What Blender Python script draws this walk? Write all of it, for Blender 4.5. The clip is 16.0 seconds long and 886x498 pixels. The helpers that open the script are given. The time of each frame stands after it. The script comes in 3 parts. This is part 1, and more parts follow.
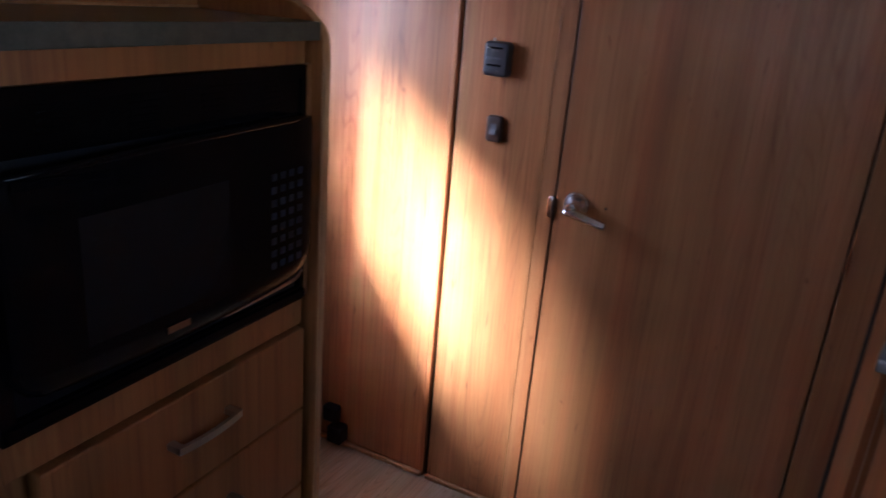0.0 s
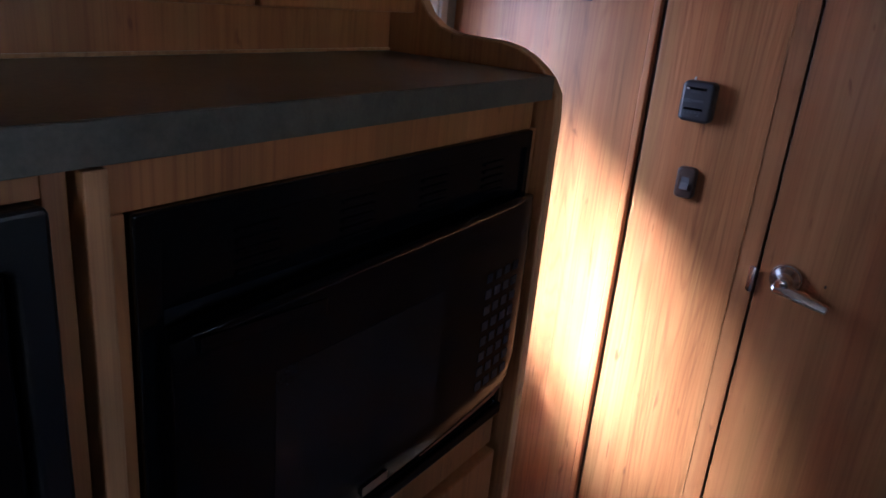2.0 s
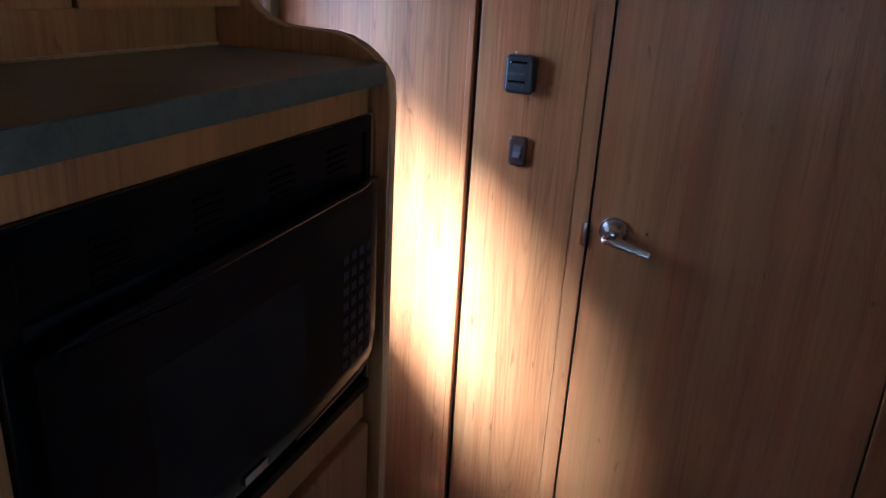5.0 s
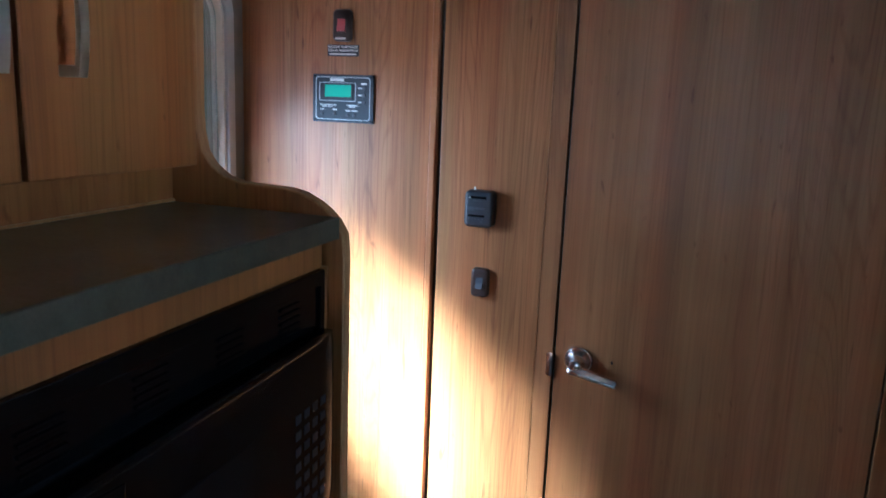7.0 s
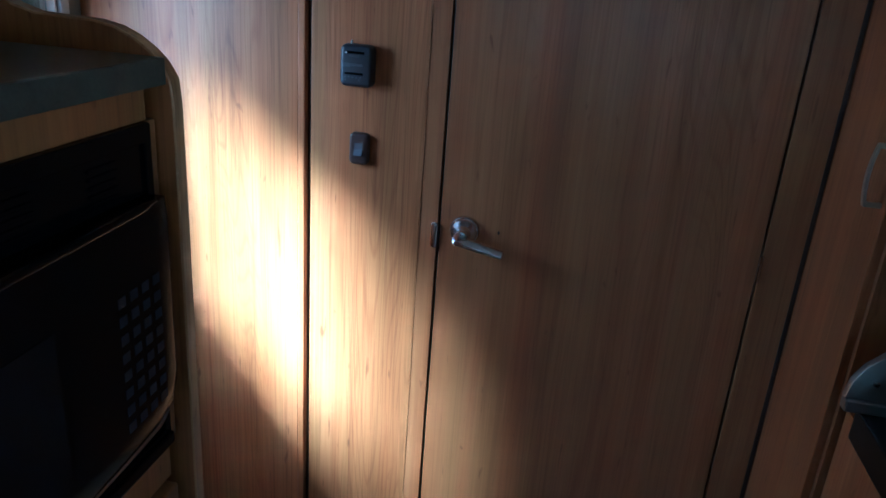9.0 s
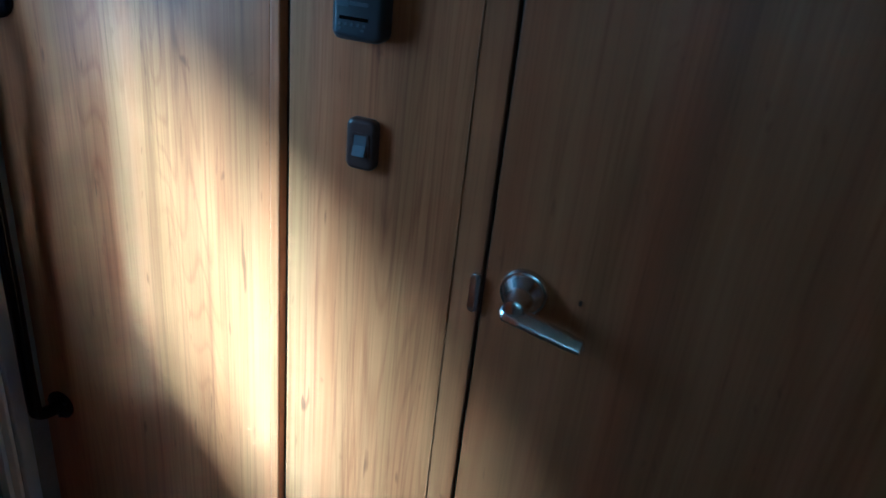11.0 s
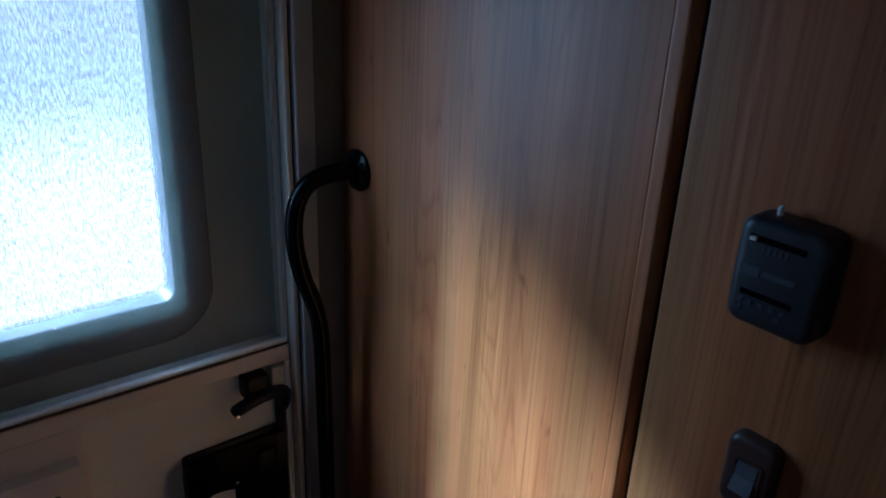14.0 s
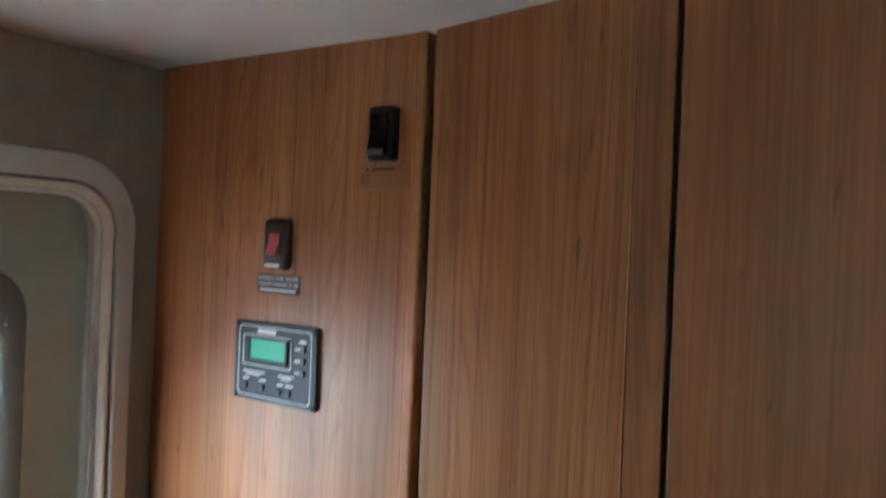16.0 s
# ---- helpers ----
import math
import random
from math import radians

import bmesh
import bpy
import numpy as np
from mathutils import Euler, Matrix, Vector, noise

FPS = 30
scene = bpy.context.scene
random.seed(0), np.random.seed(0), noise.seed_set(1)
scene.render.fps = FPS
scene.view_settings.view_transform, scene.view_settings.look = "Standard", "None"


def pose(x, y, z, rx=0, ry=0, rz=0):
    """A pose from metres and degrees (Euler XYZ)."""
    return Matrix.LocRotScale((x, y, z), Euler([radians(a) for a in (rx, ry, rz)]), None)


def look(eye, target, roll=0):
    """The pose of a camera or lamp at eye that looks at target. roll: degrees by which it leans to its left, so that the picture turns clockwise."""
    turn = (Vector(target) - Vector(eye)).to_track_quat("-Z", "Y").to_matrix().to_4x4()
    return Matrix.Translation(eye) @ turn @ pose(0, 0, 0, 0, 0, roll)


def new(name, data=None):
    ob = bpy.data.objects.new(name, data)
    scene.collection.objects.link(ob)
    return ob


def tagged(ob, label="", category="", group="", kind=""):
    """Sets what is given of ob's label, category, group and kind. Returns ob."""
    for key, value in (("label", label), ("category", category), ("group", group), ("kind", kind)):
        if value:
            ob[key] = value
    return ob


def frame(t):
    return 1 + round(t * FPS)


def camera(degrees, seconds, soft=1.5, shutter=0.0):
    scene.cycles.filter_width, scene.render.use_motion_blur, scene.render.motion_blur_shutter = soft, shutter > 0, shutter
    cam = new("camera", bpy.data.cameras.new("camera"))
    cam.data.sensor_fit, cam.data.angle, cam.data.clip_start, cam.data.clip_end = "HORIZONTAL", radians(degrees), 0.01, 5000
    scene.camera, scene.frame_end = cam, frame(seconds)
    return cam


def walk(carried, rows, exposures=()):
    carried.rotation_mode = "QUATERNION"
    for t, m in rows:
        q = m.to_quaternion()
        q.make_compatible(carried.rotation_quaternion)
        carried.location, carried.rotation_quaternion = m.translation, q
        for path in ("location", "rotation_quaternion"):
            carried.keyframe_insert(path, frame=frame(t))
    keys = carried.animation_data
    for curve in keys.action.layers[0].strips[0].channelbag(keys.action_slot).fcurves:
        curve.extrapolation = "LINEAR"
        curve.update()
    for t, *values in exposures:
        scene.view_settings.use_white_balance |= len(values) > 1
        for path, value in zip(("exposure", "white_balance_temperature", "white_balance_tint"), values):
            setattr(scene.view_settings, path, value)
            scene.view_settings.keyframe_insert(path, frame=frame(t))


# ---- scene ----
cam = camera(62.2, 16.0, 1.5, 0.35)
PATH = [
    (0, (0.136, -0.253, 1.488), (-0.692, 1.442, 0.823), 4.8),
    (0.5, (0.035, -0.225, 1.489), (-0.902, 1.398, 0.789), 6.9),
    (1, (-0.104, -0.153, 1.493), (-1.038, 1.479, 0.813), 7.0),
    (1.5, (-0.167, -0.116, 1.515), (-1.24, 1.447, 0.876), 5.8),
    (2, (-0.189, -0.103, 1.513), (-1.212, 1.482, 0.845), 5.4),
    (2.5, (-0.17, -0.113, 1.509), (-1.082, 1.54, 0.85), 4.2),
    (3, (-0.139, -0.136, 1.518), (-0.923, 1.569, 0.827), 4.4),
    (3.5, (-0.151, -0.138, 1.524), (-0.867, 1.594, 0.826), 3.6),
    (5.8, (-0.177, -0.141, 1.527), (-0.821, 1.63, 0.857), 3.5),
    (6, (-0.168, -0.142, 1.545), (-0.826, 1.661, 0.983), 3.9),
    (6.5, (-0.179, -0.135, 1.618), (-0.85, 1.725, 1.316), 3.6),
    (7, (-0.158, -0.118, 1.576), (-0.787, 1.739, 1.183), 2.3),
    (7.5, (-0.136, -0.107, 1.571), (-0.664, 1.757, 1.075), 2.7),
    (8, (-0.122, -0.098, 1.549), (-0.554, 1.78, 1.014), 4.1),
    (8.5, (-0.14, -0.064, 1.53), (-0.491, 1.814, 0.939), 4.5),
    (8.7, (-0.146, -0.044, 1.53), (-0.469, 1.823, 0.888), 4.4),
    (11, (-0.226, 0.688, 1.466), (-0.76, 2.407, 0.594), 6.4),
    (11.5, (-0.282, 0.845, 1.475), (-1.196, 2.387, 0.588), 4.3),
    (12, (-0.381, 1.052, 1.507), (-1.735, 2.241, 0.639), 4.9),
    (12.5, (-0.419, 1.114, 1.501), (-1.877, 2.165, 0.623), 3.8),
    (13, (-0.429, 1.135, 1.497), (-1.908, 2.181, 0.649), 3.2),
    (13.5, (-0.429, 1.117, 1.504), (-1.901, 2.189, 0.676), 3.3),
    (14, (-0.405, 1.039, 1.548), (-1.841, 2.202, 0.785), 2.5),
    (14.5, (-0.326, 0.9, 1.612), (-1.685, 2.222, 0.974), 2.3),
    (15, (-0.244, 0.803, 1.634), (-1.549, 2.234, 1.138), 2.8),
    (15.5, (-0.23, 0.72, 1.675), (-1.362, 2.349, 1.416), 2.9),
    (16, (-0.216, 0.796, 1.754), (-1.312, 2.469, 1.75), 2.3),
]
EXPOSURES = [(0, 5.1, 5300, 22), (2, 4.92, 5000, 18), (3.7, 4.98, 4650, 12), (5.8, 5.02, 4500, 1), (6.5, 5.55, 4650, -2), (7.5, 5.25, 4250, -4), (8.7, 4.92, 3950, -7), (11, 4.1, 3500, -21), (11.5, 4.0, 3350, -22), (12, 3.75, 3450, -19), (12.5, 3.15, 3780, -18), (14, 2.75, 4020, -8), (15, 2.55, 4500, -5), (15.5, 3.15, 4600, -2), (16, 5.3, 5500, -8)]
walk(cam, [(t, look(eye, target, roll)) for t, eye, target, roll in PATH], EXPOSURES)

CAB_FILL_W, SIDE_FILL_W, SCATTER_W = 0.037, 0.018, 0.072

# ---- light ----
SUN_WAY = Vector((1.5, 1.0, -1.62)).normalized()
sun_data = bpy.data.lights.new("sun", "SUN")
sun_data.energy, sun_data.angle, sun_data.color = 5.0, radians(16.0), (1.0, 0.96, 0.88)
sun = new("sun", sun_data)
sun.matrix_world = look((-8, -5, 9), Vector((-8, -5, 9)) + SUN_WAY)

world = bpy.data.worlds.new("sky")
scene.world = world
world.use_nodes = True
wn = world.node_tree.nodes
sky = wn.new("ShaderNodeTexSky")
sky.sky_type, sky.sun_disc = "NISHITA", False
sky.sun_elevation = math.asin(-SUN_WAY.z)
sky.sun_rotation = math.atan2(-SUN_WAY.x, -SUN_WAY.y)
wn["Background"].inputs["Strength"].default_value = 0.05
world.node_tree.links.new(sky.outputs["Color"], wn["Background"].inputs["Color"])


def area_fill(name, m, width, height, watts, colour):
    data = bpy.data.lights.new(name, "AREA")
    data.shape, data.size, data.size_y = "RECTANGLE", width, height
    data.energy, data.color = watts, colour
    ob = new(name, data)
    ob.matrix_world = m
    return ob


# fill lamps added in unseen openings behind the walker, cab end and side
area_fill("cab_fill", look((-0.05, -2.41, 1.3), (-0.05, 0, 1.25)), 0.45, 0.26, CAB_FILL_W, (1.0, 0.97, 0.93))
area_fill("side_fill", look((0.96, 0.37, 1.5), (-1.0, 0.37, 1.4)), 0.42, 0.22, SIDE_FILL_W, (1.0, 0.96, 0.9))
# added lamp inside the pane, standing in for what the frosted glass scatters
scatter = area_fill("scatter_fill", look((-1.3, 1.19, 1.37), Vector((-1.3, 1.19, 1.37)) + Vector((1.3, 1.0, -0.75))), 0.24, 0.44, SCATTER_W, (0.8, 0.88, 1.0))
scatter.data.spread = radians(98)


# ---- materials ----
def nodes_of(name, colour, rough, metal=0.0, spec=0.5):
    mat = bpy.data.materials.new(name)
    mat.use_nodes = True
    tree = mat.node_tree
    bsdf = tree.nodes["Principled BSDF"]
    bsdf.inputs["Base Color"].default_value = (*colour, 1)
    bsdf.inputs["Roughness"].default_value = rough
    bsdf.inputs["Metallic"].default_value = metal
    bsdf.inputs["Specular IOR Level"].default_value = spec
    return mat, tree, bsdf


def coords(tree, scale, shift=(0, 0, 0), spin=(0, 0, 0)):
    tc = tree.nodes.new("ShaderNodeTexCoord")
    mp = tree.nodes.new("ShaderNodeMapping")
    mp.inputs["Scale"].default_value = scale
    mp.inputs["Location"].default_value = shift
    mp.inputs["Rotation"].default_value = spin
    tree.links.new(tc.outputs["Object"], mp.inputs["Vector"])
    return mp.outputs["Vector"]


def noise_tex(tree, scale, size=1.0, detail=4.0, rough=0.55, shift=(0, 0, 0), warp=0.0):
    n = tree.nodes.new("ShaderNodeTexNoise")
    n.inputs["Scale"].default_value = size
    n.inputs["Detail"].default_value = detail
    n.inputs["Roughness"].default_value = rough
    n.inputs["Distortion"].default_value = warp
    tree.links.new(coords(tree, scale, shift), n.inputs["Vector"])
    return n.outputs["Fac"]


def ramp(tree, fac, stops):
    r = tree.nodes.new("ShaderNodeValToRGB")
    els = r.color_ramp.elements
    els[0].position, els[0].color = stops[0][0], (*stops[0][1], 1)
    els[1].position, els[1].color = stops[-1][0], (*stops[-1][1], 1)
    for p, c in stops[1:-1]:
        e = els.new(p)
        e.color = (*c, 1)
    tree.links.new(fac, r.inputs["Fac"])
    return r.outputs["Color"]


def mix(tree, fac, a, b, kind="MIX"):
    m = tree.nodes.new("ShaderNodeMix")
    m.data_type, m.blend_type = "RGBA", kind
    for sock, v in ((m.inputs[0], fac), (m.inputs[6], a), (m.inputs[7], b)):
        if isinstance(v, (int, float)):
            sock.default_value = v
        elif isinstance(v, tuple):
            sock.default_value = (*v, 1)
        else:
            tree.links.new(v, sock)
    return m.outputs[2]


def relief(tree, bsdf, height, strength, depth=0.001):
    b = tree.nodes.new("ShaderNodeBump")
    b.inputs["Strength"].default_value = strength
    b.inputs["Distance"].default_value = depth
    tree.links.new(height, b.inputs["Height"])
    tree.links.new(b.outputs["Normal"], bsdf.inputs["Normal"])


def wood(name, dark, mid, light, rough=0.38, shift=(0, 0, 0), along="z", spec=0.5, force=1.0):
    """Printed wood laminate: broad bands, fine streaks and a few short dark pores along the grain."""
    mat, tree, bsdf = nodes_of(name, mid, rough, 0, spec)
    def s(a, g):
        return (a, a, g) if along == "z" else (a, g, a)
    broad = noise_tex(tree, s(9, 0.55), detail=3, shift=shift, warp=0.6)
    fine = noise_tex(tree, s(48, 1.1), detail=6, rough=0.68, shift=shift, warp=1.6)
    hair = noise_tex(tree, s(330, 5), detail=3, rough=0.65, shift=shift)
    pore = noise_tex(tree, s(70, 11), detail=1, shift=(3.1, 7.7, 1.3))
    c1 = ramp(tree, broad, [(0.34, dark), (0.5, mid), (0.68, light)])
    c2 = ramp(tree, fine, [(0.36, dark), (0.47, mid), (0.58, mid), (0.72, light)])
    c = mix(tree, 0.2 + 0.3 * force, c1, c2)
    # bands that lean to red or to olive
    hue = noise_tex(tree, s(16, 0.16), detail=1, shift=(shift[0] + 5, shift[1], shift[2]))
    c = mix(tree, 0.8, c, ramp(tree, hue, [(0.36, (1.05, 0.93, 0.86)), (0.5, (1, 1, 1)), (0.64, (0.9, 0.98, 0.92))]), "MULTIPLY")
    # wavy veins: contour lines of a slow field, in patches
    slow = noise_tex(tree, s(5.5, 0.42), detail=2, rough=0.45, shift=(shift[0] + 2, shift[1] + 8, shift[2]), warp=0.3)
    times = tree.nodes.new("ShaderNodeMath")
    times.operation = "MULTIPLY"
    times.inputs[1].default_value = 42.0
    tree.links.new(slow, times.inputs[0])
    fract = tree.nodes.new("ShaderNodeMath")
    fract.operation = "FRACT"
    tree.links.new(times.outputs[0], fract.inputs[0])
    vein = ramp(tree, fract.outputs[0], [(0.0, (1, 1, 1)), (0.62, (1, 1, 1)), (0.84, (0.79, 0.74, 0.69)), (0.92, (0.86, 0.83, 0.79)), (1.0, (1, 1, 1))])
    where = ramp(tree, noise_tex(tree, s(7, 0.5), detail=2, shift=(1.1, 2.2, 3.3)), [(0.44, (0, 0, 0)), (0.62, (0.85, 0.85, 0.85))])
    c = mix(tree, where, c, mix(tree, 1.0, c, vein, "MULTIPLY"))
    hr = ramp(tree, hair, [(0.3, (0.7, 0.66, 0.62)), (0.5, (0.98, 0.98, 0.98)), (0.7, (1.1, 1.1, 1.1))])
    c = mix(tree, 0.42 * force, c, hr, "MULTIPLY")
    pr = ramp(tree, pore, [(0.2, (0.35, 0.3, 0.28)), (0.27, (1, 1, 1))])
    c = mix(tree, 0.7 * force, c, pr, "MULTIPLY")
    # close, sharp grain lines
    lines = ramp(tree, noise_tex(tree, s(135, 1.6), detail=4, rough=0.6, shift=(shift[0] + 1, 4.4, 0.7), warp=0.7), [(0.36, (0.74, 0.69, 0.64)), (0.48, (0.97, 0.97, 0.96)), (0.64, (1.08, 1.09, 1.08))])
    c = mix(tree, 0.75 * force, c, lines, "MULTIPLY")
    # scattered short flecks
    fleck = ramp(tree, noise_tex(tree, s(52, 17), detail=2, rough=0.4, shift=(shift[0] + 6, 2.4, 8.8), warp=0.4), [(0.22, (0.42, 0.34, 0.3)), (0.29, (1, 1, 1))])
    c = mix(tree, 0.6, c, fleck, "MULTIPLY")
    tree.links.new(c, bsdf.inputs["Base Color"])
    relief(tree, bsdf, hair, 0.12, 0.0004)
    return mat


def plain(name, colour, rough, metal=0.0, grain=400.0, amount=0.12, bump=0.15, blotch=6.0, spec=0.5):
    """A painted, moulded or metal surface with faint mottling and a fine texture."""
    mat, tree, bsdf = nodes_of(name, colour, rough, metal, spec)
    a = noise_tex(tree, (blotch,) * 3, detail=4)
    b = noise_tex(tree, (grain,) * 3, detail=2)
    lo = tuple(v * (1 - amount) for v in colour)
    hi = tuple(min(1, v * (1 + amount)) for v in colour)
    c = mix(tree, 0.35, ramp(tree, a, [(0.3, lo), (0.7, hi)]), ramp(tree, b, [(0.3, lo), (0.7, hi)]))
    tree.links.new(c, bsdf.inputs["Base Color"])
    rr = tree.nodes.new("ShaderNodeMapRange")
    rr.inputs["To Min"].default_value, rr.inputs["To Max"].default_value = max(0.03, rough - 0.06), min(1, rough + 0.08)
    tree.links.new(a, rr.inputs["Value"])
    tree.links.new(rr.outputs["Result"], bsdf.inputs["Roughness"])
    if bump:
        relief(tree, bsdf, b, bump, 0.0004)
    return mat


def dusty(name, colour):
    """Rubbery moulding with blotches of dust and scattered pale specks."""
    mat = plain(name, colour, 0.5, amount=0.3, blotch=60, grain=350, bump=0.4)
    tree = mat.node_tree
    bsdf = tree.nodes["Principled BSDF"]
    base = bsdf.inputs["Base Color"].links[0].from_socket
    speck = ramp(tree, noise_tex(tree, (230,) * 3, detail=1, shift=(2, 5, 1)), [(0.75, (0, 0, 0)), (0.82, (1, 1, 1))])
    tree.links.new(mix(tree, speck, base, (0.62, 0.62, 0.6)), bsdf.inputs["Base Color"])
    return mat


M_PANEL = wood("panel_laminate", (0.19, 0.07, 0.023), (0.32, 0.134, 0.049), (0.41, 0.19, 0.079), 0.42, spec=0.38)
M_DOOR = wood("door_laminate", (0.185, 0.07, 0.023), (0.3, 0.125, 0.045), (0.385, 0.176, 0.072), 0.42, shift=(4.2, 1.1, 0.6), force=0.6)
M_CAB = wood("cabinet_laminate", (0.205, 0.07, 0.019), (0.335, 0.125, 0.033), (0.405, 0.172, 0.051), 0.42, shift=(1.7, 5.1, 2.2), force=0.7)
M_EDGE = wood("edge_band", (0.3, 0.14, 0.055), (0.42, 0.215, 0.09), (0.48, 0.27, 0.125), 0.4, shift=(9, 2, 3))
# dark brown of joints and gaps; also puts shade into recesses and the corner
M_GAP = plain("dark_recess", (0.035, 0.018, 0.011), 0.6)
M_BLACK = plain("black_plastic", (0.007, 0.007, 0.0085), 0.36, bump=0.3, grain=900, spec=0.28)
M_GLOSS = plain("black_gloss", (0.003, 0.003, 0.0035), 0.16, bump=0.0, spec=0.18)
M_MWGLASS = plain("oven_glass", (0.011, 0.0095, 0.0095), 0.14, bump=0.0, spec=0.2)
M_MWKEY = plain("oven_key_grey", (0.022, 0.023, 0.027), 0.55, spec=0.12)
M_KEY = plain("key_grey", (0.06, 0.064, 0.075), 0.5)
M_NAVY = plain("thermostat_plastic", (0.018, 0.021, 0.028), 0.42, bump=0.35, grain=700)
M_NAVYMARK = plain("thermostat_marks", (0.05, 0.056, 0.07), 0.5)
M_BROWNSW = plain("brown_switch_plastic", (0.045, 0.026, 0.021), 0.35)
M_RED = plain("red_rocker", (0.42, 0.08, 0.08), 0.35)
M_CHROME = plain("satin_chrome", (0.62, 0.62, 0.63), 0.2, 1.0, amount=0.05, bump=0.03)
M_STEEL = plain("brushed_steel", (0.5, 0.5, 0.52), 0.32, 1.0, amount=0.08)
M_HANDLE = plain("satin_nickel", (0.52, 0.51, 0.49), 0.38, 1.0, amount=0.05)
M_CEIL = plain("ceiling_white", (0.58, 0.575, 0.555), 0.7, amount=0.04, grain=180, bump=0.3)
M_TRIMW = plain("trim_beige", (0.5, 0.5, 0.485), 0.42, amount=0.05)
M_SCRFRAME = plain("screen_frame_beige", (0.74, 0.69, 0.6), 0.42, amount=0.06)
M_DOORGREY = plain("entry_door_grey", (0.43, 0.49, 0.46), 0.5, amount=0.05, grain=250, bump=0.25)
M_INFILL = plain("infill_cream", (0.76, 0.77, 0.68), 0.45, amount=0.05, grain=250, bump=0.2)
M_WALLPAPER = plain("wall_vinyl", (0.235, 0.208, 0.168), 0.65, amount=0.14, blotch=26, grain=160, bump=0.35)
M_GASKET = dusty("window_gasket", (0.058, 0.064, 0.078))
M_WHITE = plain("white_plastic", (0.7, 0.7, 0.68), 0.4, amount=0.04)
M_LABEL = plain("label_paper", (0.66, 0.66, 0.64), 0.6, amount=0.06)
M_INK = plain("label_ink", (0.03, 0.03, 0.035), 0.6)
M_STICK = plain("clear_sticker", (0.23, 0.1, 0.04), 0.3, amount=0.08)
M_PLATE = plain("monitor_plate", (0.045, 0.05, 0.06), 0.5, spec=0.22)
M_PLATELINE = plain("monitor_lines", (0.45, 0.47, 0.49), 0.45)
M_FLOOR = wood("floor_vinyl", (0.24, 0.19, 0.14), (0.33, 0.27, 0.2), (0.4, 0.34, 0.26), 0.4, along="y")
M_WOODS = plain("unseen_foliage", (0.05, 0.075, 0.045), 0.8, amount=0.5, blotch=0.8, grain=6)
M_GROUND = plain("pale_gravel", (0.5, 0.48, 0.45), 0.9, amount=0.25, blotch=1.5, grain=40)


def counter_material():
    mat, tree, bsdf = nodes_of("counter_laminate", (0.12, 0.11, 0.1), 0.3)
    a = noise_tex(tree, (14, 14, 14), detail=8, rough=0.7, warp=0.8)
    b = noise_tex(tree, (160, 160, 160), detail=3)
    c = ramp(tree, a, [(0.32, (0.052, 0.045, 0.035)), (0.5, (0.088, 0.077, 0.06)), (0.7, (0.135, 0.12, 0.092))])
    c = mix(tree, 0.3, c, ramp(tree, b, [(0.35, (0.045, 0.042, 0.036)), (0.65, (0.17, 0.155, 0.125))]))
    tree.links.new(c, bsdf.inputs["Base Color"])
    relief(tree, bsdf, b, 0.08, 0.0005)
    return mat


def pane_material():
    """Frosted, streaked door glass: scatters the daylight, lets some through."""
    mat = bpy.data.materials.new("frosted_glass")
    mat.use_nodes = True
    tree = mat.node_tree
    tree.nodes.remove(tree.nodes["Principled BSDF"])
    out = tree.nodes["Material Output"]
    tr = tree.nodes.new("ShaderNodeBsdfTranslucent")
    rf = tree.nodes.new("ShaderNodeBsdfRefraction")
    rf.inputs["Roughness"].default_value, rf.inputs["IOR"].default_value = 0.5, 1.1
    streak = noise_tex(tree, (60, 430, 120), detail=3, rough=0.7)
    tree.links.new(ramp(tree, streak, [(0.33, (0.34, 0.33, 0.42)), (0.62, (0.92, 0.86, 0.92))]), tr.inputs["Color"])
    tree.links.new(ramp(tree, streak, [(0.36, (0.38, 0.36, 0.44)), (0.62, (0.84, 0.78, 0.8))]), rf.inputs["Color"])
    ms = tree.nodes.new("ShaderNodeMixShader")
    ms.inputs[0].default_value = 0.88
    tree.links.new(tr.outputs[0], ms.inputs[1])
    tree.links.new(rf.outputs[0], ms.inputs[2])
    tree.links.new(ms.outputs[0], out.inputs["Surface"])
    return mat


def mesh_screen_material():
    mat = bpy.data.materials.new("insect_mesh")
    mat.use_nodes = True
    tree = mat.node_tree
    bsdf = tree.nodes["Principled BSDF"]
    bsdf.inputs["Base Color"].default_value = (0.42, 0.47, 0.44, 1)
    bsdf.inputs["Roughness"].default_value = 0.7
    weave = noise_tex(tree, (500, 500, 500), detail=1)
    rr = tree.nodes.new("ShaderNodeMapRange")
    rr.inputs["To Min"].default_value, rr.inputs["To Max"].default_value = 0.1, 0.3
    tree.links.new(weave, rr.inputs["Value"])
    tree.links.new(rr.outputs["Result"], bsdf.inputs["Alpha"])
    return mat


def lcd_material():
    mat, tree, bsdf = nodes_of("lcd_green", (0.06, 0.28, 0.16), 0.4, 0, 0.15)
    bsdf.inputs["Emission Color"].default_value = (0.1, 0.62, 0.42, 1)
    bsdf.inputs["Emission Strength"].default_value = 0.0065
    return mat


M_COUNTEDGE = plain("counter_edge_strip", (0.068, 0.062, 0.047), 0.35, amount=0.35, blotch=45, grain=300)
M_COUNTER, M_PANE, M_MESH, M_LCD = counter_material(), pane_material(), mesh_screen_material(), lcd_material()


